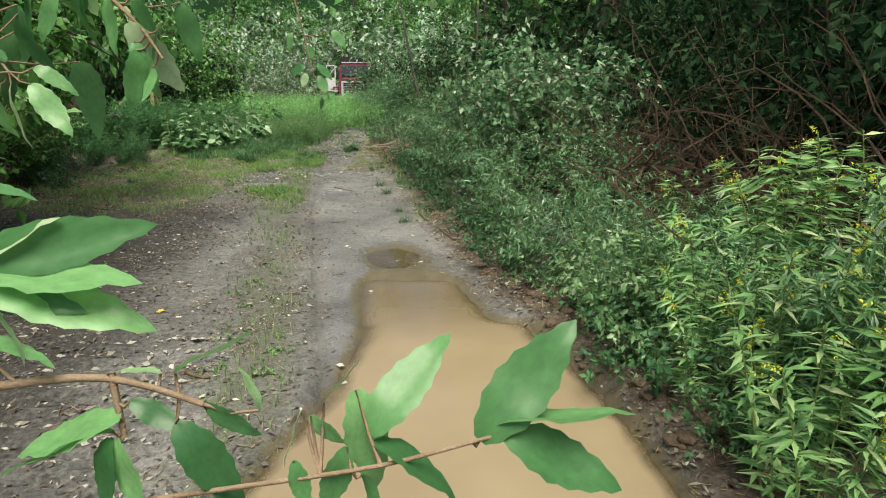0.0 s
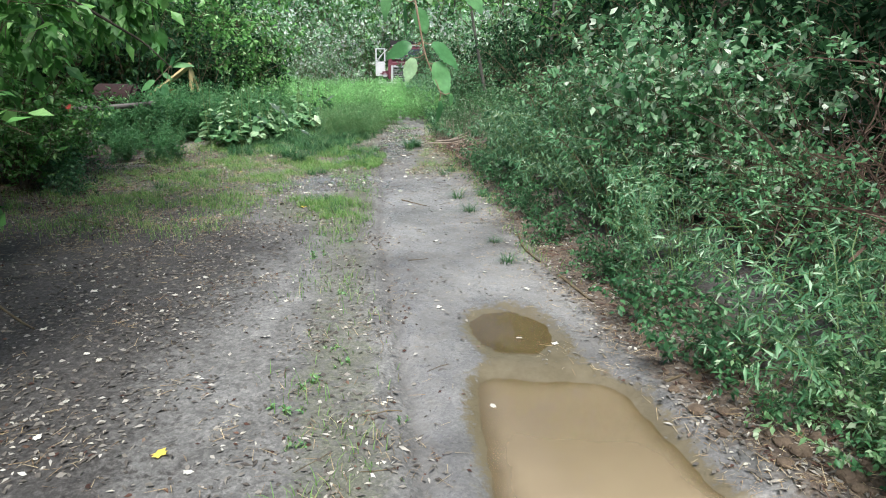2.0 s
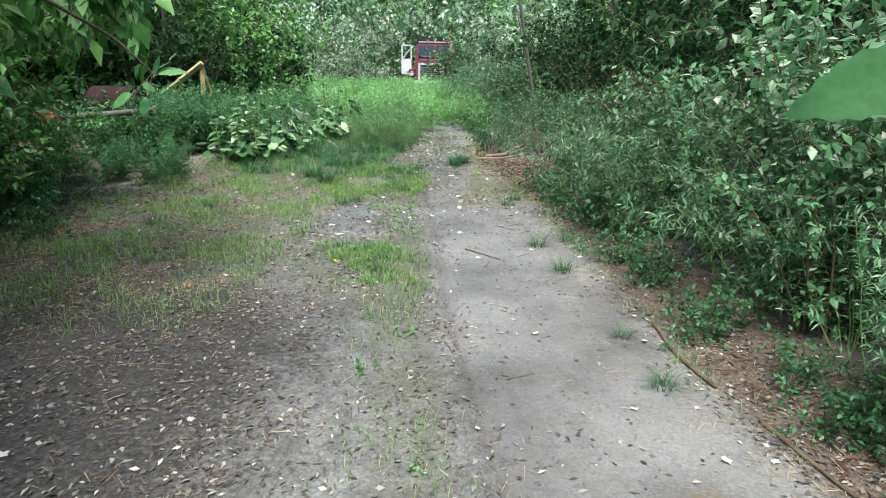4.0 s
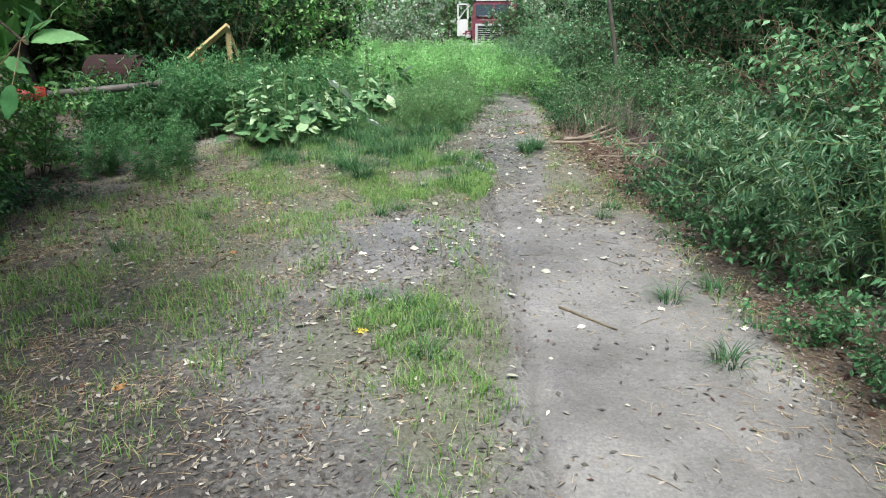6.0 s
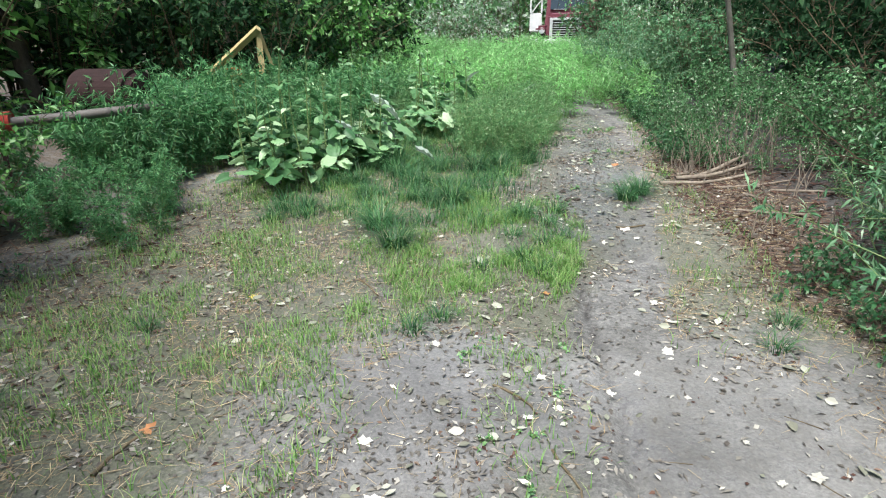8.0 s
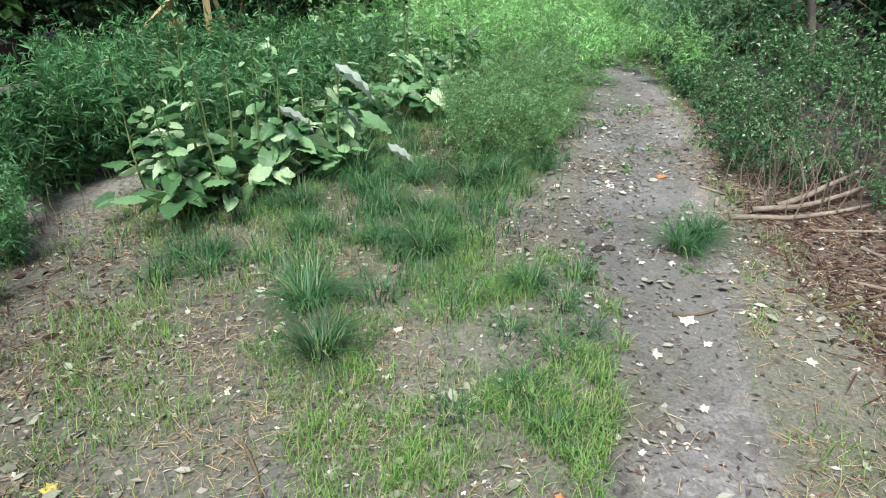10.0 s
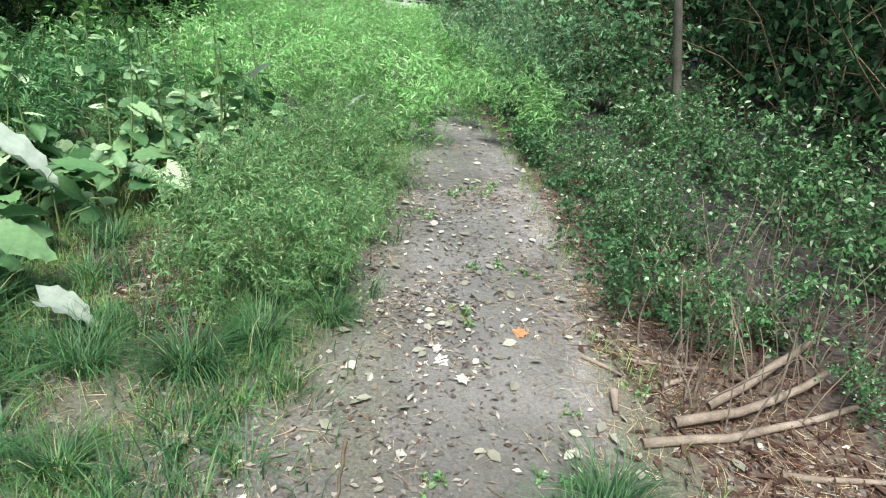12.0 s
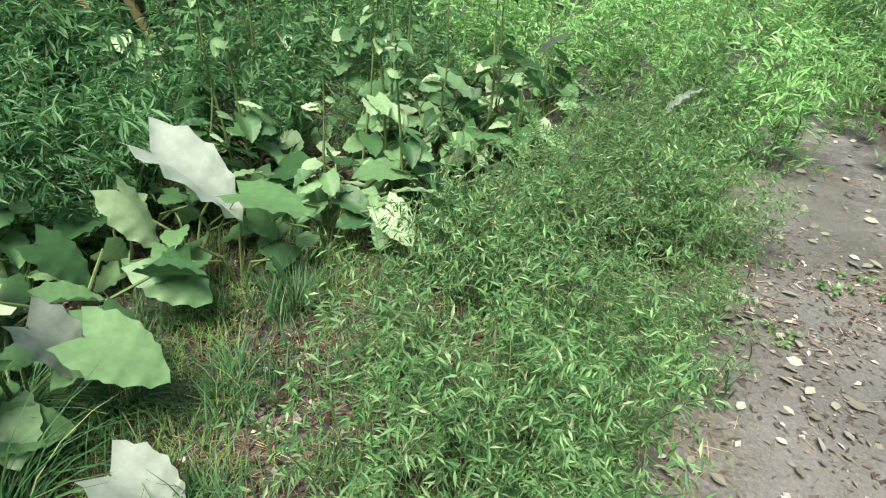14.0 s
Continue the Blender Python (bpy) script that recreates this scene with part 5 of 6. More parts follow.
for base, tip, pale in (((-4.97, 14.78, 0.7), (-4.64, 14.95, 0.5), 1), ((-4.97, 14.62, 0.6), (-4.82, 14.68, 0.4), 0), ((-4.68, 14.93, 0.55), (-4.4, 15.02, 0.56), 0), ((-4.54, 14.02, 0.53), (-4.4, 14.1, 0.36), 1),
                        ((-4.42, 14.1, 0.5), (-4.2, 14.2, 0.4), 0), ((-4.13, 13.93, 0.29), (-3.92, 14.0, 0.2), 1), ((-4.98, 13.8, 0.56), (-4.75, 13.9, 0.46), 1), ((-4.62, 13.62, 0.3), (-4.38, 13.7, 0.34), 0), ((-4.7, 13.6, 0.34), (-4.5, 13.5, 0.25), 0),
                        ((-4.78, 16.6, 0.66), (-4.52, 16.7, 0.55), 0), ((-4.48, 17.05, 0.66), (-4.25, 17.15, 0.52), 0), ((-4.45, 17.4, 0.7), (-4.33, 17.45, 0.86), 1), ((-3.55, 17.3, 0.5), (-3.45, 17.35, 0.68), 1), ((-4.75, 14.55, 0.42), (-4.5, 14.6, 0.33), 0), ((-5.1, 14.35, 0.45), (-4.95, 14.45, 0.3), 0)):
    lone_leaf(base, tip, pale)


# ---------------------------------------------------------------- branches over the start of the track
def toothed(curl=0.1):
    """A toothed oval leaf with a folded midrib, one unit long."""
    n = 13
    V, F = [], []
    for i in range(n):
        y = i / (n - 1)
        w = 0.31 * math.sin(math.pi * min(1, 0.04 + y * 0.96)) ** 0.8 * (1.1 - 0.4 * y) + 0.004
        tooth = 0.02 if i % 2 else -0.012
        zz = -curl * 2.2 * y * y + 0.02 * math.sin(y * 9)
        for k in (-1, -0.5, 0, 0.5, 1):
            V.append((k * (w + tooth * (abs(k) == 1) * (0 < i < n - 1)), y, zz + 0.16 * abs(k) * w * (1.6 - abs(k)) + 0.008 * math.sin(i * 2.1) * abs(k)))
    for i in range(n - 1):
        for j in range(4):
            a = i * 5 + j
            F.append((a, a + 1, a + 6, a + 5))
    return np.array(V), np.array(F)


TOOTHED = [mesh_of("sapling_leaf", *toothed(c), M_NEAR, True) for c in (0.04, 0.12, 0.2)]
NEAR_LEAVES = (
    ((-0.308, 0.615, 1.158), (-0.422, 0.606, 1.124)),
    ((-0.304, 0.613, 1.153), (-0.283, 0.592, 1.072)),
    ((-0.31, 0.613, 1.153), (-0.329, 0.593, 1.077)),
    ((-0.248, 0.617, 1.166), (-0.178, 0.596, 1.088)),
    ((-0.218, 0.622, 1.185), (-0.172, 0.612, 1.148)),
    ((-0.3, 0.618, 1.172), (-0.405, 0.61, 1.14)),
    ((-0.248, 0.629, 1.213), (-0.164, 0.642, 1.262)),
    ((-0.262, 0.629, 1.213), (-0.305, 0.632, 1.224)),
    ((-0.167, 0.62, 1.179), (-0.178, 0.632, 1.221)),
    ((-0.291, 0.622, 1.187), (-0.237, 0.615, 1.161)),
)
NEAR_LEAVES_2 = (
    ((-0.106, 0.622, 1.185), (-0.072, 0.633, 1.228)),
    ((-0.061, 0.614, 1.156), (0.001, 0.64, 1.253)),
    ((0.044, 0.613, 1.151), (0.137, 0.643, 1.263)),
    ((0.066, 0.615, 1.158), (0.185, 0.601, 1.106)),
    ((0.061, 0.617, 1.166), (0.193, 0.622, 1.185)),
    ((-0.058, 0.612, 1.148), (0.034, 0.605, 1.122)),
    ((-0.126, 0.62, 1.179), (-0.148, 0.607, 1.127)),
    ((-0.118, 0.619, 1.174), (-0.091, 0.61, 1.14)),
    ((-0.134, 0.608, 1.132), (-0.121, 0.595, 1.083)),
    ((-0.083, 0.611, 1.145), (-0.107, 0.593, 1.077)),
    ((-0.075, 0.625, 1.198), (-0.048, 0.598, 1.093)),
    ((-0.069, 0.604, 1.119), (-0.037, 0.592, 1.072)),
)
FAN_LEAVES = (
    ((-0.433, 0.635, 1.314), (-0.352, 0.649, 1.367)),
    ((-0.428, 0.636, 1.319), (-0.274, 0.647, 1.357)),
    ((-0.428, 0.634, 1.311), (-0.274, 0.635, 1.311)),
    ((-0.428, 0.633, 1.306), (-0.268, 0.625, 1.276)),
    ((-0.433, 0.632, 1.303), (-0.326, 0.626, 1.278)),
    ((-0.433, 0.63, 1.293), (-0.355, 0.621, 1.26)),
    ((-0.423, 0.619, 1.253), (-0.35, 0.616, 1.243)),
    ((-0.433, 0.655, 1.389), (-0.378, 0.657, 1.396)),
)
TOP_LEAVES = (
    ((-0.716, 1.165, 1.48), (-0.711, 1.138, 1.377)),
    ((-0.683, 1.165, 1.48), (-0.615, 1.144, 1.399)),
    ((-0.735, 1.165, 1.48), (-0.763, 1.146, 1.406)),
    ((-0.678, 1.173, 1.507), (-0.612, 1.165, 1.48)),
    ((-0.726, 1.175, 1.516), (-0.773, 1.187, 1.562)),
    ((-0.64, 1.204, 1.626), (-0.678, 1.185, 1.553)),
    ((-0.678, 1.207, 1.635), (-0.716, 1.187, 1.562)),
)
HANG_LEAVES = (
    ((-0.474, 1.162, 1.508), (-0.479, 1.146, 1.448)),
    ((-0.505, 1.173, 1.548), (-0.475, 1.151, 1.466)),
    ((-0.5, 1.168, 1.535), (-0.5, 1.139, 1.44)),
    ((-0.549, 1.194, 1.624), (-0.54, 1.167, 1.525)),
    ((-0.507, 1.194, 1.624), (-0.482, 1.176, 1.56)),
    ((-0.587, 1.196, 1.634), (-0.625, 1.177, 1.561)),
    ((-0.456, 1.182, 1.58), (-0.502, 1.165, 1.516)),
)
SPRIG_LEAVES = (
    ((-0.915, 4.354, 1.745), (-0.918, 4.321, 1.614)),
    ((-0.874, 4.351, 1.719), (-0.838, 4.33, 1.628)),
    ((-0.841, 4.366, 1.772), (-0.82, 4.358, 1.733)),
    ((-0.891, 4.317, 1.588), (-0.991, 4.301, 1.554)),
    ((-0.816, 4.323, 1.595), (-0.707, 4.313, 1.523)),
    ((-0.883, 4.306, 1.542), (-0.908, 4.283, 1.456)),
    ((-0.801, 4.308, 1.529), (-0.751, 4.282, 1.411)),
    ((-0.745, 4.284, 1.418), (-0.73, 4.275, 1.379)),
    ((-0.714, 4.385, 1.813), (-0.623, 4.367, 1.715)),
    ((-0.97, 4.363, 1.798), (-1.022, 4.334, 1.692)),
    ((-0.784, 4.275, 1.391), (-0.769, 4.258, 1.319)),
)
WEST_LEAVES = (
    ((-3.566, 7.606, 1.591), (-3.609, 7.648, 1.723)),
    ((-3.539, 7.594, 1.547), (-3.582, 7.565, 1.48)),
    ((-3.432, 7.593, 1.504), (-3.38, 7.632, 1.593)),
    ((-3.42, 7.591, 1.493), (-3.272, 7.632, 1.551)),
    ((-3.431, 7.586, 1.482), (-3.451, 7.63, 1.615)),
    ((-3.355, 7.628, 1.572), (-3.336, 7.654, 1.638)),
    ((-3.509, 7.559, 1.436), (-3.437, 7.553, 1.393)),
    ((-3.575, 7.526, 1.369), (-3.71, 7.483, 1.301)),
    ((-3.48, 7.531, 1.348), (-3.496, 7.489, 1.237)),
)


def leafy_branch(thing, rows_, node, width=0.66):
    """Leaves with their stalks, each stalk joined to the nearest of the given wood points."""
    node = np.array(node, float)
    for b, t in rows_:
        b, t = np.array(b), np.array(t)
        q = node[np.argmin(np.linalg.norm(node - b, axis=1))]
        mid = (q + b) / 2 - UP * 0.006
        part("leaf_stalk", mesh_of("leaf_stalk", *tube(np.array([q, mid, b]), 0.0022, 0.0014, 5), M_REDTWIG, True), thing)
        up = unit(UP + R.normal(size=3) * 0.5 - np.array((0, 0.5, 0)))
        set_leaf(TOOTHED[int(R.integers(3))], thing, b, t, up, R.normal() * 15, width)


def dense(points, n=24):
    points = np.array(points, float)
    k = np.linspace(0, len(points) - 1, n)
    i = np.minimum(k.astype(int), len(points) - 2)
    f = (k - i)[:, None]
    p = points[i] * (1 - f) + points[i + 1] * f
    for _ in range(3):
        p[1:-1] = (p[:-2] + 2 * p[1:-1] + p[2:]) / 4
    return p


sapling = tagged(new("sapling"), "young tree with toothed bright green leaves reaching over the track", "sapling")
wood_pts = []
for pts, r0, r1 in (([(-1.0, 0.72, -0.02), (-0.93, 0.7, 0.6), (-0.75, 0.67, 1.02), (-0.55, 0.64, 1.17), (-0.42, 0.63, 1.2), (-0.31, 0.63, 1.213), (-0.22, 0.62, 1.185)], 0.009, 0.0028),
                    ([(-0.31, 0.63, 1.213), (-0.305, 0.625, 1.18), (-0.3, 0.62, 1.15)], 0.004, 0.003), ([(-0.75, 0.67, 1.02), (-0.4, 0.62, 1.06), (-0.2, 0.61, 1.1), (-0.05, 0.6, 1.13), (0.05, 0.61, 1.155), (0.09, 0.615, 1.165)], 0.0035, 0.0015),
                    ([(-0.86, 0.68, 0.85), (-0.68, 0.62, 1.2), (-0.46, 0.62, 1.3)], 0.006, 0.003), ([(-0.93, 0.7, 0.6), (-0.95, 0.74, 1.1), (-1.0, 0.8, 1.7)], 0.01, 0.003)):
    d = dense(pts)
    wood_pts += list(d)
    part("branch", mesh_of("sapling_branch", *tube(d, r0, r1, 7), M_REDTWIG, True), sapling)
for rows_ in (NEAR_LEAVES, NEAR_LEAVES_2):
    leafy_branch(sapling, rows_, wood_pts)
leafy_branch(sapling, FAN_LEAVES, wood_pts, 0.55)

overhang = tagged(new("leaning_tree"), "leaning young tree with leafy branches hanging over the track", "tree")
wood_pts = []
for pts, r0, r1 in (([(-2.9, 1.6, -0.05), (-2.85, 1.6, 1.4), (-2.6, 1.55, 2.6), (-2.2, 1.5, 3.8), (-1.9, 1.5, 5.0)], 0.06, 0.02), ([(-2.75, 1.58, 1.9), (-1.8, 1.45, 2.1), (-1.1, 1.3, 1.85), (-0.8, 1.2, 1.6), (-0.72, 1.17, 1.5)], 0.014, 0.002),
                    ([(-1.8, 1.45, 2.1), (-1.2, 1.5, 2.0), (-0.66, 1.22, 1.72), (-0.495, 1.18, 1.576), (-0.45, 1.15, 1.52)], 0.007, 0.002), ([(-1.2, 1.5, 2.0), (-0.72, 1.3, 1.85), (-0.56, 1.21, 1.72)], 0.006, 0.003)):
    d = dense(pts)
    wood_pts += list(d)
    part("branch", mesh_of("tree_branch", *tube(d, r0, r1, 7), M_BARK if r0 > 0.03 else M_REDTWIG, True), overhang)
for rows_ in (TOP_LEAVES, HANG_LEAVES):
    leafy_branch(overhang, rows_, wood_pts)
extra = []
for q in wood_pts[40:]:
    if -1.35 < q[0] < -0.52 and q[1] > 1.1 and R.uniform() < 0.9:
        b = q + R.normal(size=3) * (0.05, 0.05, 0.02)
        extra.append((tuple(b), tuple(b + np.array((R.normal() * 0.05, R.normal() * 0.04 + 0.02, -0.1 - 0.03 * R.uniform())))))
leafy_branch(overhang, extra, wood_pts)

west_tree = tagged(new("wood_edge_tree"), "tree at the wood's edge with sprigs hanging over the track", "tree")
wood_pts = []
for pts, r0, r1 in (([(-5.2, 5.6, -0.05), (-5.1, 5.55, 2.0), (-4.9, 5.5, 4.0), (-4.8, 5.4, 6.5)], 0.1, 0.04), ([(-5.05, 5.55, 2.4), (-3.6, 5.1, 3.2), (-2.2, 4.6, 3.1), (-1.2, 4.4, 2.6)], 0.04, 0.008), ([(-1.25, 4.41, 2.64), (-0.97, 4.36, 2.1), (-0.88, 4.33, 1.75), (-0.84, 4.3, 1.55), (-0.78, 4.28, 1.42)], 0.006, 0.002),
                    ([(-5.08, 5.55, 2.1), (-4.2, 6.0, 2.3), (-3.9, 7.0, 2.0), (-3.62, 7.5, 1.7), (-3.45, 7.58, 1.5)], 0.025, 0.004)):
    d = dense(pts, 36)
    wood_pts += list(d)
    part("branch", mesh_of("tree_branch", *tube(d, r0, r1, 8), M_BARK if r0 > 0.02 else M_REDTWIG, True), west_tree)
for rows_ in (SPRIG_LEAVES, WEST_LEAVES):
    leafy_branch(west_tree, rows_, wood_pts, 0.95)



def spreading_limbs(name, x, y, h, girth, limbs, size, label):
    """A tree whose low limbs reach out over the track, hung with sprays of leaves. limbs: height, length, heading, rise."""
    thing = tagged(new(name), label, "tree")
    trunk = bend((0, 0, -0.1), unit(np.array((0.03, 0.02, 1))), h, 9, 0.0, 0.03)
    wood, P, D = [tube(trunk, girth, girth * 0.35, 9)], [], []
    for hz, L, head, rise in limbs:
        q = trunk[min(8, int(hz / h * 8))] * (1, 1, 0) + UP * hz
        a = radians(head)
        limb = bend(q, unit(np.array((math.cos(a), math.sin(a), rise))), L, 9, 0.8, 0.1)
        wood.append(tube(limb, 0.022, 0.004, 6))
        sp, st = along(limb, int(L * 9), 0.2)
        for s, v in zip(sp, st):
            tw = bend(s, unit(np.cross(v, R.normal(size=3)) + v * 0.7 - UP * 0.2), R.uniform(0.25, 0.6), 5, 0.9, 0.2)
            wood.append(tube(tw, 0.005, 0.002, 3))
            n = 15
            p, t = along(tw, n, 0.05)
            P.append(p + rnd(n, 0.03))
            D.append(unit(t * 0.7 + rnd(n, 0.5) + np.array((0, 0, -0.45))))
    P, D = np.concatenate(P), np.concatenate(D)
    fol = leaves(P, D, unit(UP[None] + rnd(len(P), 0.4)), size * R.uniform(0.6, 1.3, len(P)), OVAL)
    tagged(part("trunk", mesh_of(name + "_trunk", *join(wood), M_BARK, True), thing), kind="stuff")
    tagged(part("crown", mesh_of(name + "_crown", *fol, M_TREE), thing), kind="stuff")
    thing.location = (x, y, gz(x, y))
    return thing


for x, y, lim in ((-5.4, 7.6, ((1.7, 1.7, 10, 0.35), (1.9, 1.8, -25, 0.3), (2.3, 1.9, 25, 0.2), (2.6, 2.0, 0, 0.2), (2.9, 1.7, 60, 0.2), (2.2, 1.8, -50, 0.25))),
                  (-4.9, 4.4, ((1.7, 1.9, 15, 0.4), (2.0, 2.1, -20, 0.35), (2.5, 2.4, 20, 0.2), (2.9, 2.4, -5, 0.2), (1.3, 1.3, 50, 0.3), (2.3, 2.0, 60, 0.25))),
                  (-6.6, 9.9, ((1.7, 1.2, -10, 0.35), (2.1, 1.4, -40, 0.3), (2.4, 1.5, 10, 0.25), (2.8, 1.5, -20, 0.25)))):
    spreading_limbs("spreading_tree", x, y, 6.5, 0.09, lim, 0.15, "low-branched green tree whose limbs spread towards the track")

# ---------------------------------------------------------------- what people left
M_REDPAINT = rough_material("weathered_red_paint", [(0.3, (0.11, 0.025, 0.04)), (0.7, (0.2, 0.07, 0.09))], 6.0, 0.5, 0.1)
M_REDEND = rough_material("red_flange_paint", [(0.3, (0.3, 0.04, 0.035)), (0.7, (0.42, 0.08, 0.06))], 8.0, 0.5, 0.2)
M_PIPE = rough_material("dull_pipe", [(0.3, (0.09, 0.08, 0.075)), (0.7, (0.18, 0.165, 0.155))], 10.0, 0.6, 0.2)
M_WHITE = rough_material("white_paint", [(0.3, (0.55, 0.56, 0.56)), (0.7, (0.78, 0.78, 0.78))], 5.0, 0.5, 0.1)
M_CHROME = rough_material("pale_painted_metal", [(0.3, (0.5, 0.5, 0.52)), (0.7, (0.7, 0.7, 0.72))], 10.0, 0.4, 0.05, metal=0.2)
M_BLACK = rough_material("black_metal", [(0.3, (0.012, 0.012, 0.013)), (0.7, (0.04, 0.035, 0.035))], 8.0, 0.6, 0.1)
M_RUBBER = rough_material("tyre_rubber", [(0.3, (0.015, 0.015, 0.015)), (0.7, (0.04, 0.04, 0.04))], 12.0, 0.85, 0.3)
M_RUST = rough_material("dark_rust", [(0.3, (0.018, 0.009, 0.009)), (0.7, (0.04, 0.02, 0.02))], 5.0, 0.85, 0.5)
M_YELLOWWOOD = rough_material("yellowed_timber", [(0.3, (0.36, 0.27, 0.12)), (0.7, (0.58, 0.47, 0.25))], 9.0, 0.75, 0.4)
M_ORANGE = rough_material("orange_board", [(0.3, (0.32, 0.08, 0.03)), (0.7, (0.45, 0.13, 0.05))], 6.0, 0.7, 0.2)
glass, gn, gl, gb = material("cab_glass", 0.05, 0.6)
gb.inputs["Base Color"].default_value = (0.02, 0.035, 0.045, 1)


def box(x0, x1, y0, y1, z0, z1, bevel=0.02, taper=None):
    bm = bmesh.new()
    bmesh.ops.create_cube(bm, size=1)
    for v in bm.verts:
        v.co = Vector((x0 + (v.co.x + 0.5) * (x1 - x0), y0 + (v.co.y + 0.5) * (y1 - y0), z0 + (v.co.z + 0.5) * (z1 - z0)))
        if taper:
            taper(v.co)
    if bevel:
        bmesh.ops.bevel(bm, geom=bm.edges[:], offset=bevel, segments=2, affect="EDGES")
    return bm


def wheel_mesh(r, w):
    bm = bmesh.new()
    bmesh.ops.create_cone(bm, cap_ends=True, segments=28, radius1=r, radius2=r, depth=w, matrix=Matrix.Rotation(radians(90), 4, "Y"))
    bmesh.ops.bevel(bm, geom=[e for e in bm.edges if len(e.link_faces) == 2 and abs(e.calc_face_angle()) > 1], offset=0.06, segments=3, affect="EDGES")
    return bm


def truck(x, y, z):
    """An old bonneted lorry, nose towards the track: x across, y back, z up from the ground."""
    t = tagged(new("truck"), "old dark red bonneted lorry with pale grille parked in weeds", "truck")
    t.location = (x, y, z)

    def nose(c):
        if c.z > 1.4:
            c.x *= 0.9
            c.z -= 0.06 * (c.y < 0.5)

    def roof(c):
        if c.z > 1.9:
            c.x *= 0.88
            c.y += 0.16 if c.y < 2 else 0
    part("bonnet", box(-0.72, 0.72, 0.05, 1.5, 0.75, 1.66, 0.09, nose), t, "faded dark red bonnet", M_REDPAINT)
    grille = part("grille", box(-0.48, 0.48, -0.01, 0.06, 0.72, 1.42, 0.03), t, "dark radiator grille", M_BLACK)
    for b in ((-0.56, -0.46, 0.66, 1.48), (0.46, 0.56, 0.66, 1.48)):
        part("surround", box(b[0], b[1], -0.05, 0.05, b[2], b[3], 0.02), grille, "pale metal grille surround", M_CHROME)
    part("surround", box(-0.46, 0.46, -0.05, 0.05, 1.38, 1.48, 0.02), grille, "pale metal grille surround", M_CHROME)
    for k in range(7):
        part("grille_bar", box(-0.45, 0.45, -0.03, 0.0, 0.78 + k * 0.085, 0.8 + k * 0.085, 0.004), grille, "", M_CHROME)
    part("cab", box(-0.98, 0.98, 1.4, 2.6, 0.8, 2.42, 0.1, roof), t, "dark red cab", M_REDPAINT)
    part("roof_cap", box(-0.8, 0.8, 1.62, 2.5, 2.38, 2.46, 0.04), t, "pale roof of the cab", M_WHITE)
    for s in (-1, 1):
        part("windscreen", box(min(s * 0.03, s * 0.74), max(s * 0.03, s * 0.74), 1.42, 1.47, 1.78, 2.26, 0.01, lambda c: setattr(c, "y", c.y + (0.1 if c.z > 2 else 0))), t, "dark windscreen pane", glass)
        w = part("wiper", box(min(s * 0.1, s * 0.6), max(s * 0.1, s * 0.6), 1.37, 1.4, 1.78, 1.8, 0.003), t, "", M_CHROME)
        part("wing", box(min(s * 0.66, s * 1.1), max(s * 0.66, s * 1.1), 0.1, 1.3, 0.95, 1.2, 0.1), t, "dark red wing", M_REDPAINT)
        lamp = part("headlight", wheel_mesh(0.11, 0.1), t, "round headlight", M_CHROME)
        lamp.matrix_basis = pose(s * 0.86, 0.12, 1.02, 0, 0, 90)
        for yy in (0.65, 3.9, 5.0):
            wh = part("wheel", wheel_mesh(0.5, 0.28), t, "black tyre", M_RUBBER)
            wh.location = (s * 0.92, yy, 0.5)
            rim = part("rim", wheel_mesh(0.24, 0.3), wh, "white rim", M_WHITE)
    part("bumper", box(-1.1, 1.1, -0.14, -0.02, 0.5, 0.72, 0.03), t, "white steel bumper", M_WHITE)
    part("chassis", box(-0.45, 0.45, 0.2, 6.2, 0.55, 0.78, 0.02), t, "", M_BLACK)
    part("tipper_body", box(-1.05, 1.05, 2.75, 6.3, 0.95, 2.3, 0.04), t, "black steel tipper body", M_BLACK)
    part("headboard", box(-0.98, 0.75, 2.62, 2.75, 1.0, 2.72, 0.03), t, "black steel headboard above the cab", M_BLACK)
    part("marker_lamp", box(0.5, 0.72, 1.7, 1.85, 2.45, 2.6, 0.03), t, "orange roof lamp", M_ORANGE)
    door = part("door", box(-1.52, -1.06, 1.42, 1.49, 0.95, 1.66, 0.03), t, "white cab door standing open", M_WHITE)
    for b in ((-1.52, -1.46, 1.66, 2.28), (-1.1, -1.04, 1.66, 2.28)):
        part("window_frame", box(b[0], b[1], 1.43, 1.48, b[2], b[3], 0.01), door, "", M_WHITE)
    part("window_frame", box(-1.52, -1.04, 1.43, 1.48, 2.24, 2.3, 0.01), door, "", M_WHITE)
    part("door_stay", mesh_of("door_stay", *tube(np.array([(-1.45, 1.42, 1.66), (-1.2, 1.4, 2.0), (-0.96, 1.45, 2.25)]), 0.025, 0.02, 6), M_WHITE), t)
    return t


truck(-4.6, 33.0, 0.1).scale = (1.05, 1.05, 1.0)

frame_thing = tagged(new("timber_barrier"), "yellowed timber barrier with a sloping beam and an orange board", "barrier")
frame_thing.location = (-7.2, 16.0, gz(-7.2, 16))


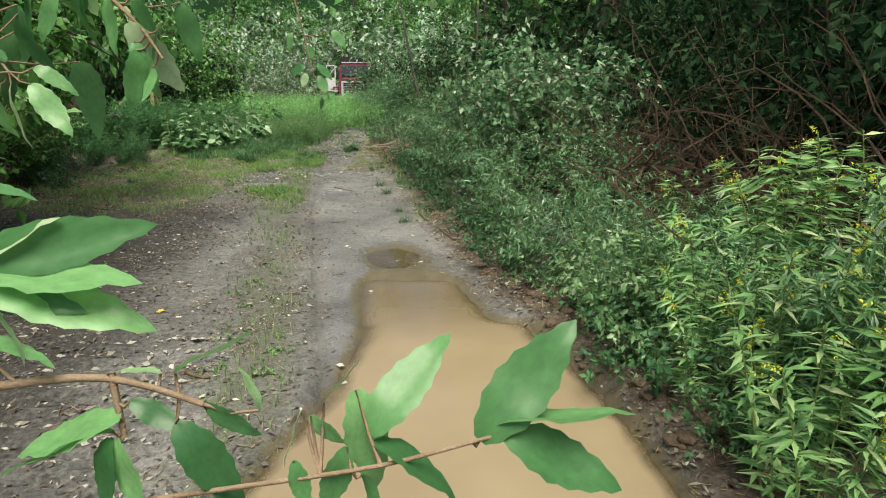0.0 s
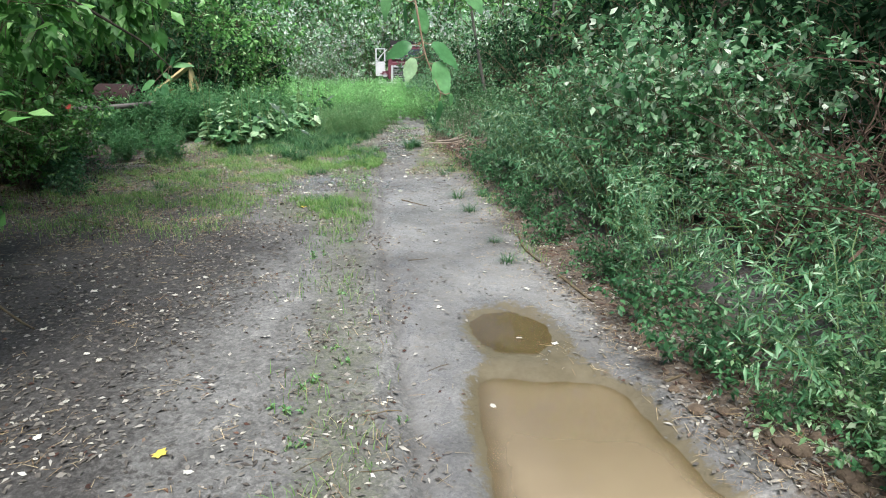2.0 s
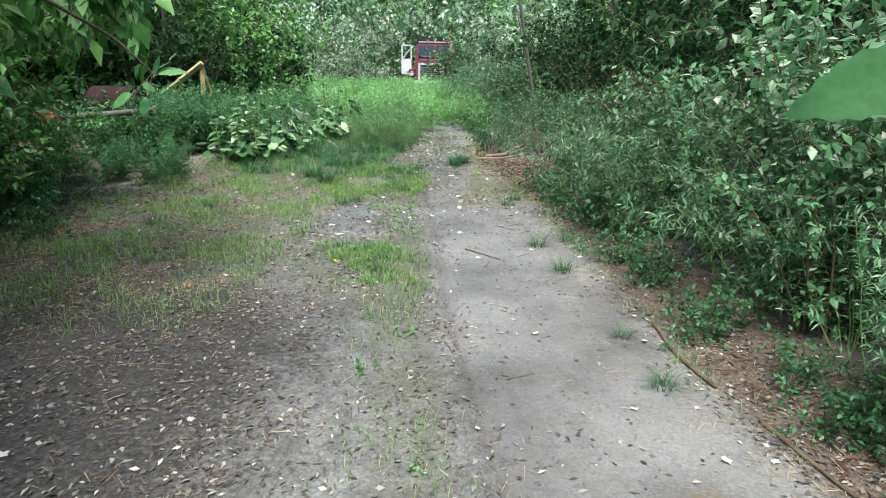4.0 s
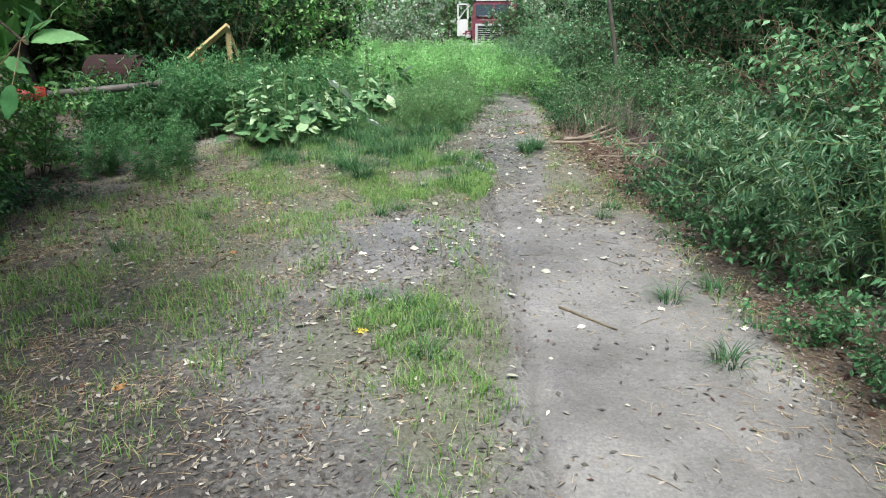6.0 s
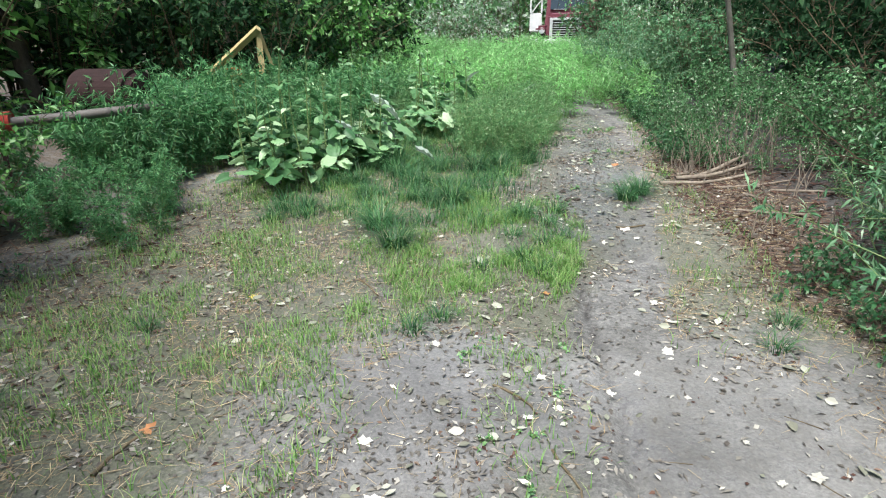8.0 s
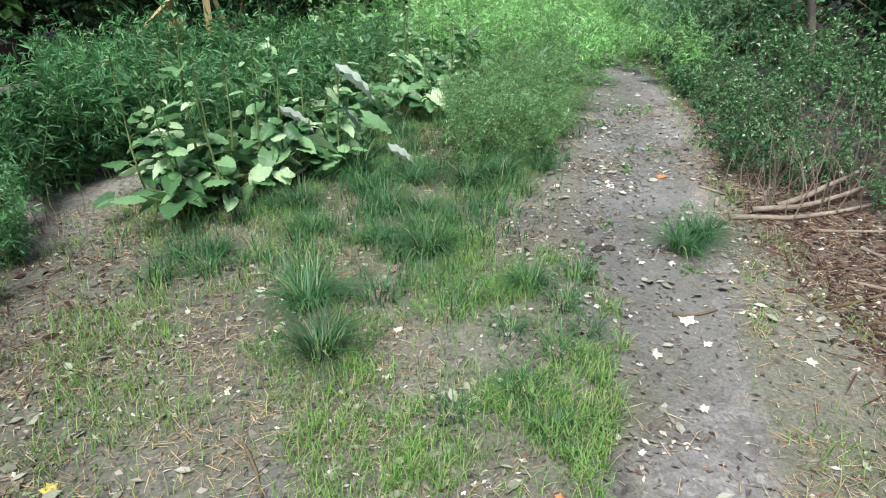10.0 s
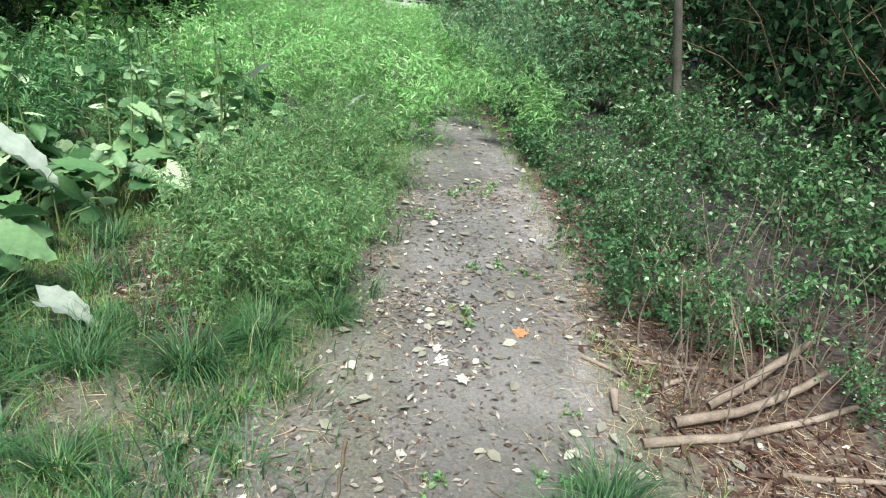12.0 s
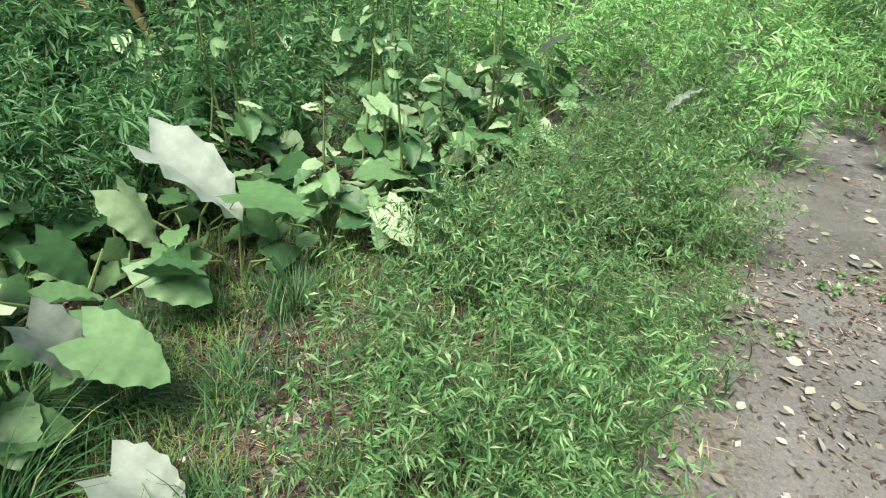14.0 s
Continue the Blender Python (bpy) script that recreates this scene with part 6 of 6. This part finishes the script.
def beam(a, b, w, mat, nm, lab, parent):
    m = tube(np.array([a, (np.array(a) + np.array(b)) / 2, b], float), w, w, 4)
    part(nm, mesh_of(nm, *m, mat), parent, lab)


beam((0, 0, -0.1), (0.0, 0.0, 1.38), 0.05, M_YELLOWWOOD, "post", "upright pale timber post", frame_thing)
beam((-1.0, -0.02, 0.68), (0.05, -0.06, 1.4), 0.055, M_YELLOWWOOD, "beam", "sloping yellow timber beam", frame_thing)
beam((0.0, 0.02, 1.36), (0.12, 0.6, -0.1), 0.035, M_YELLOWWOOD, "brace", "", frame_thing)
beam((-0.95, 0.0, -0.1), (-0.95, 0.0, 0.72), 0.045, M_YELLOWWOOD, "post", "short timber post", frame_thing)
part("board", box(-0.62, -0.34, -0.02, 0.02, 0.5, 0.86, 0.006), frame_thing, "orange board", M_ORANGE)
beam((-0.48, 0.0, -0.1), (-0.48, 0.03, 0.55), 0.02, M_YELLOWWOOD, "stake", "", frame_thing)

roller = tagged(new("rusty_machine"), "rusty old machine with a dark drum and a red-ended pipe", "machine")
roller.location = (-7.5, 12.0, gz(-7.5, 12))
bm = wheel_mesh(0.27, 0.8)
drum = part("drum", bm, roller, "dark rust-brown drum", M_RUST)
drum.location = (0.3, 1.1, 0.8)
beam((-0.02, 0.85, -0.1), (-0.02, 1.1, 0.75), 0.06, M_RUST, "leg", "", roller)
beam((0.6, 0.95, -0.1), (0.6, 1.1, 0.75), 0.06, M_RUST, "leg", "", roller)
part("pipe", mesh_of("pipe", *tube(np.array([(-0.1, 0.0, 0.66), (0.5, 0.35, 0.7), (1.0, 0.65, 0.74), (1.0, 1.0, 0.74)]), 0.045, 0.045, 10), M_PIPE, True), roller, "grey pipe")
end = part("pipe_end", mesh_of("pipe_end", *tube(np.array([(-0.24, -0.08, 0.645), (-0.1, 0.0, 0.66), (0.06, 0.1, 0.67)]), 0.1, 0.1, 14), M_REDEND, True), roller, "red painted flange")
beam((-0.05, 0.03, -0.1), (-0.05, 0.03, 0.66), 0.03, M_RUST, "prop", "", roller)
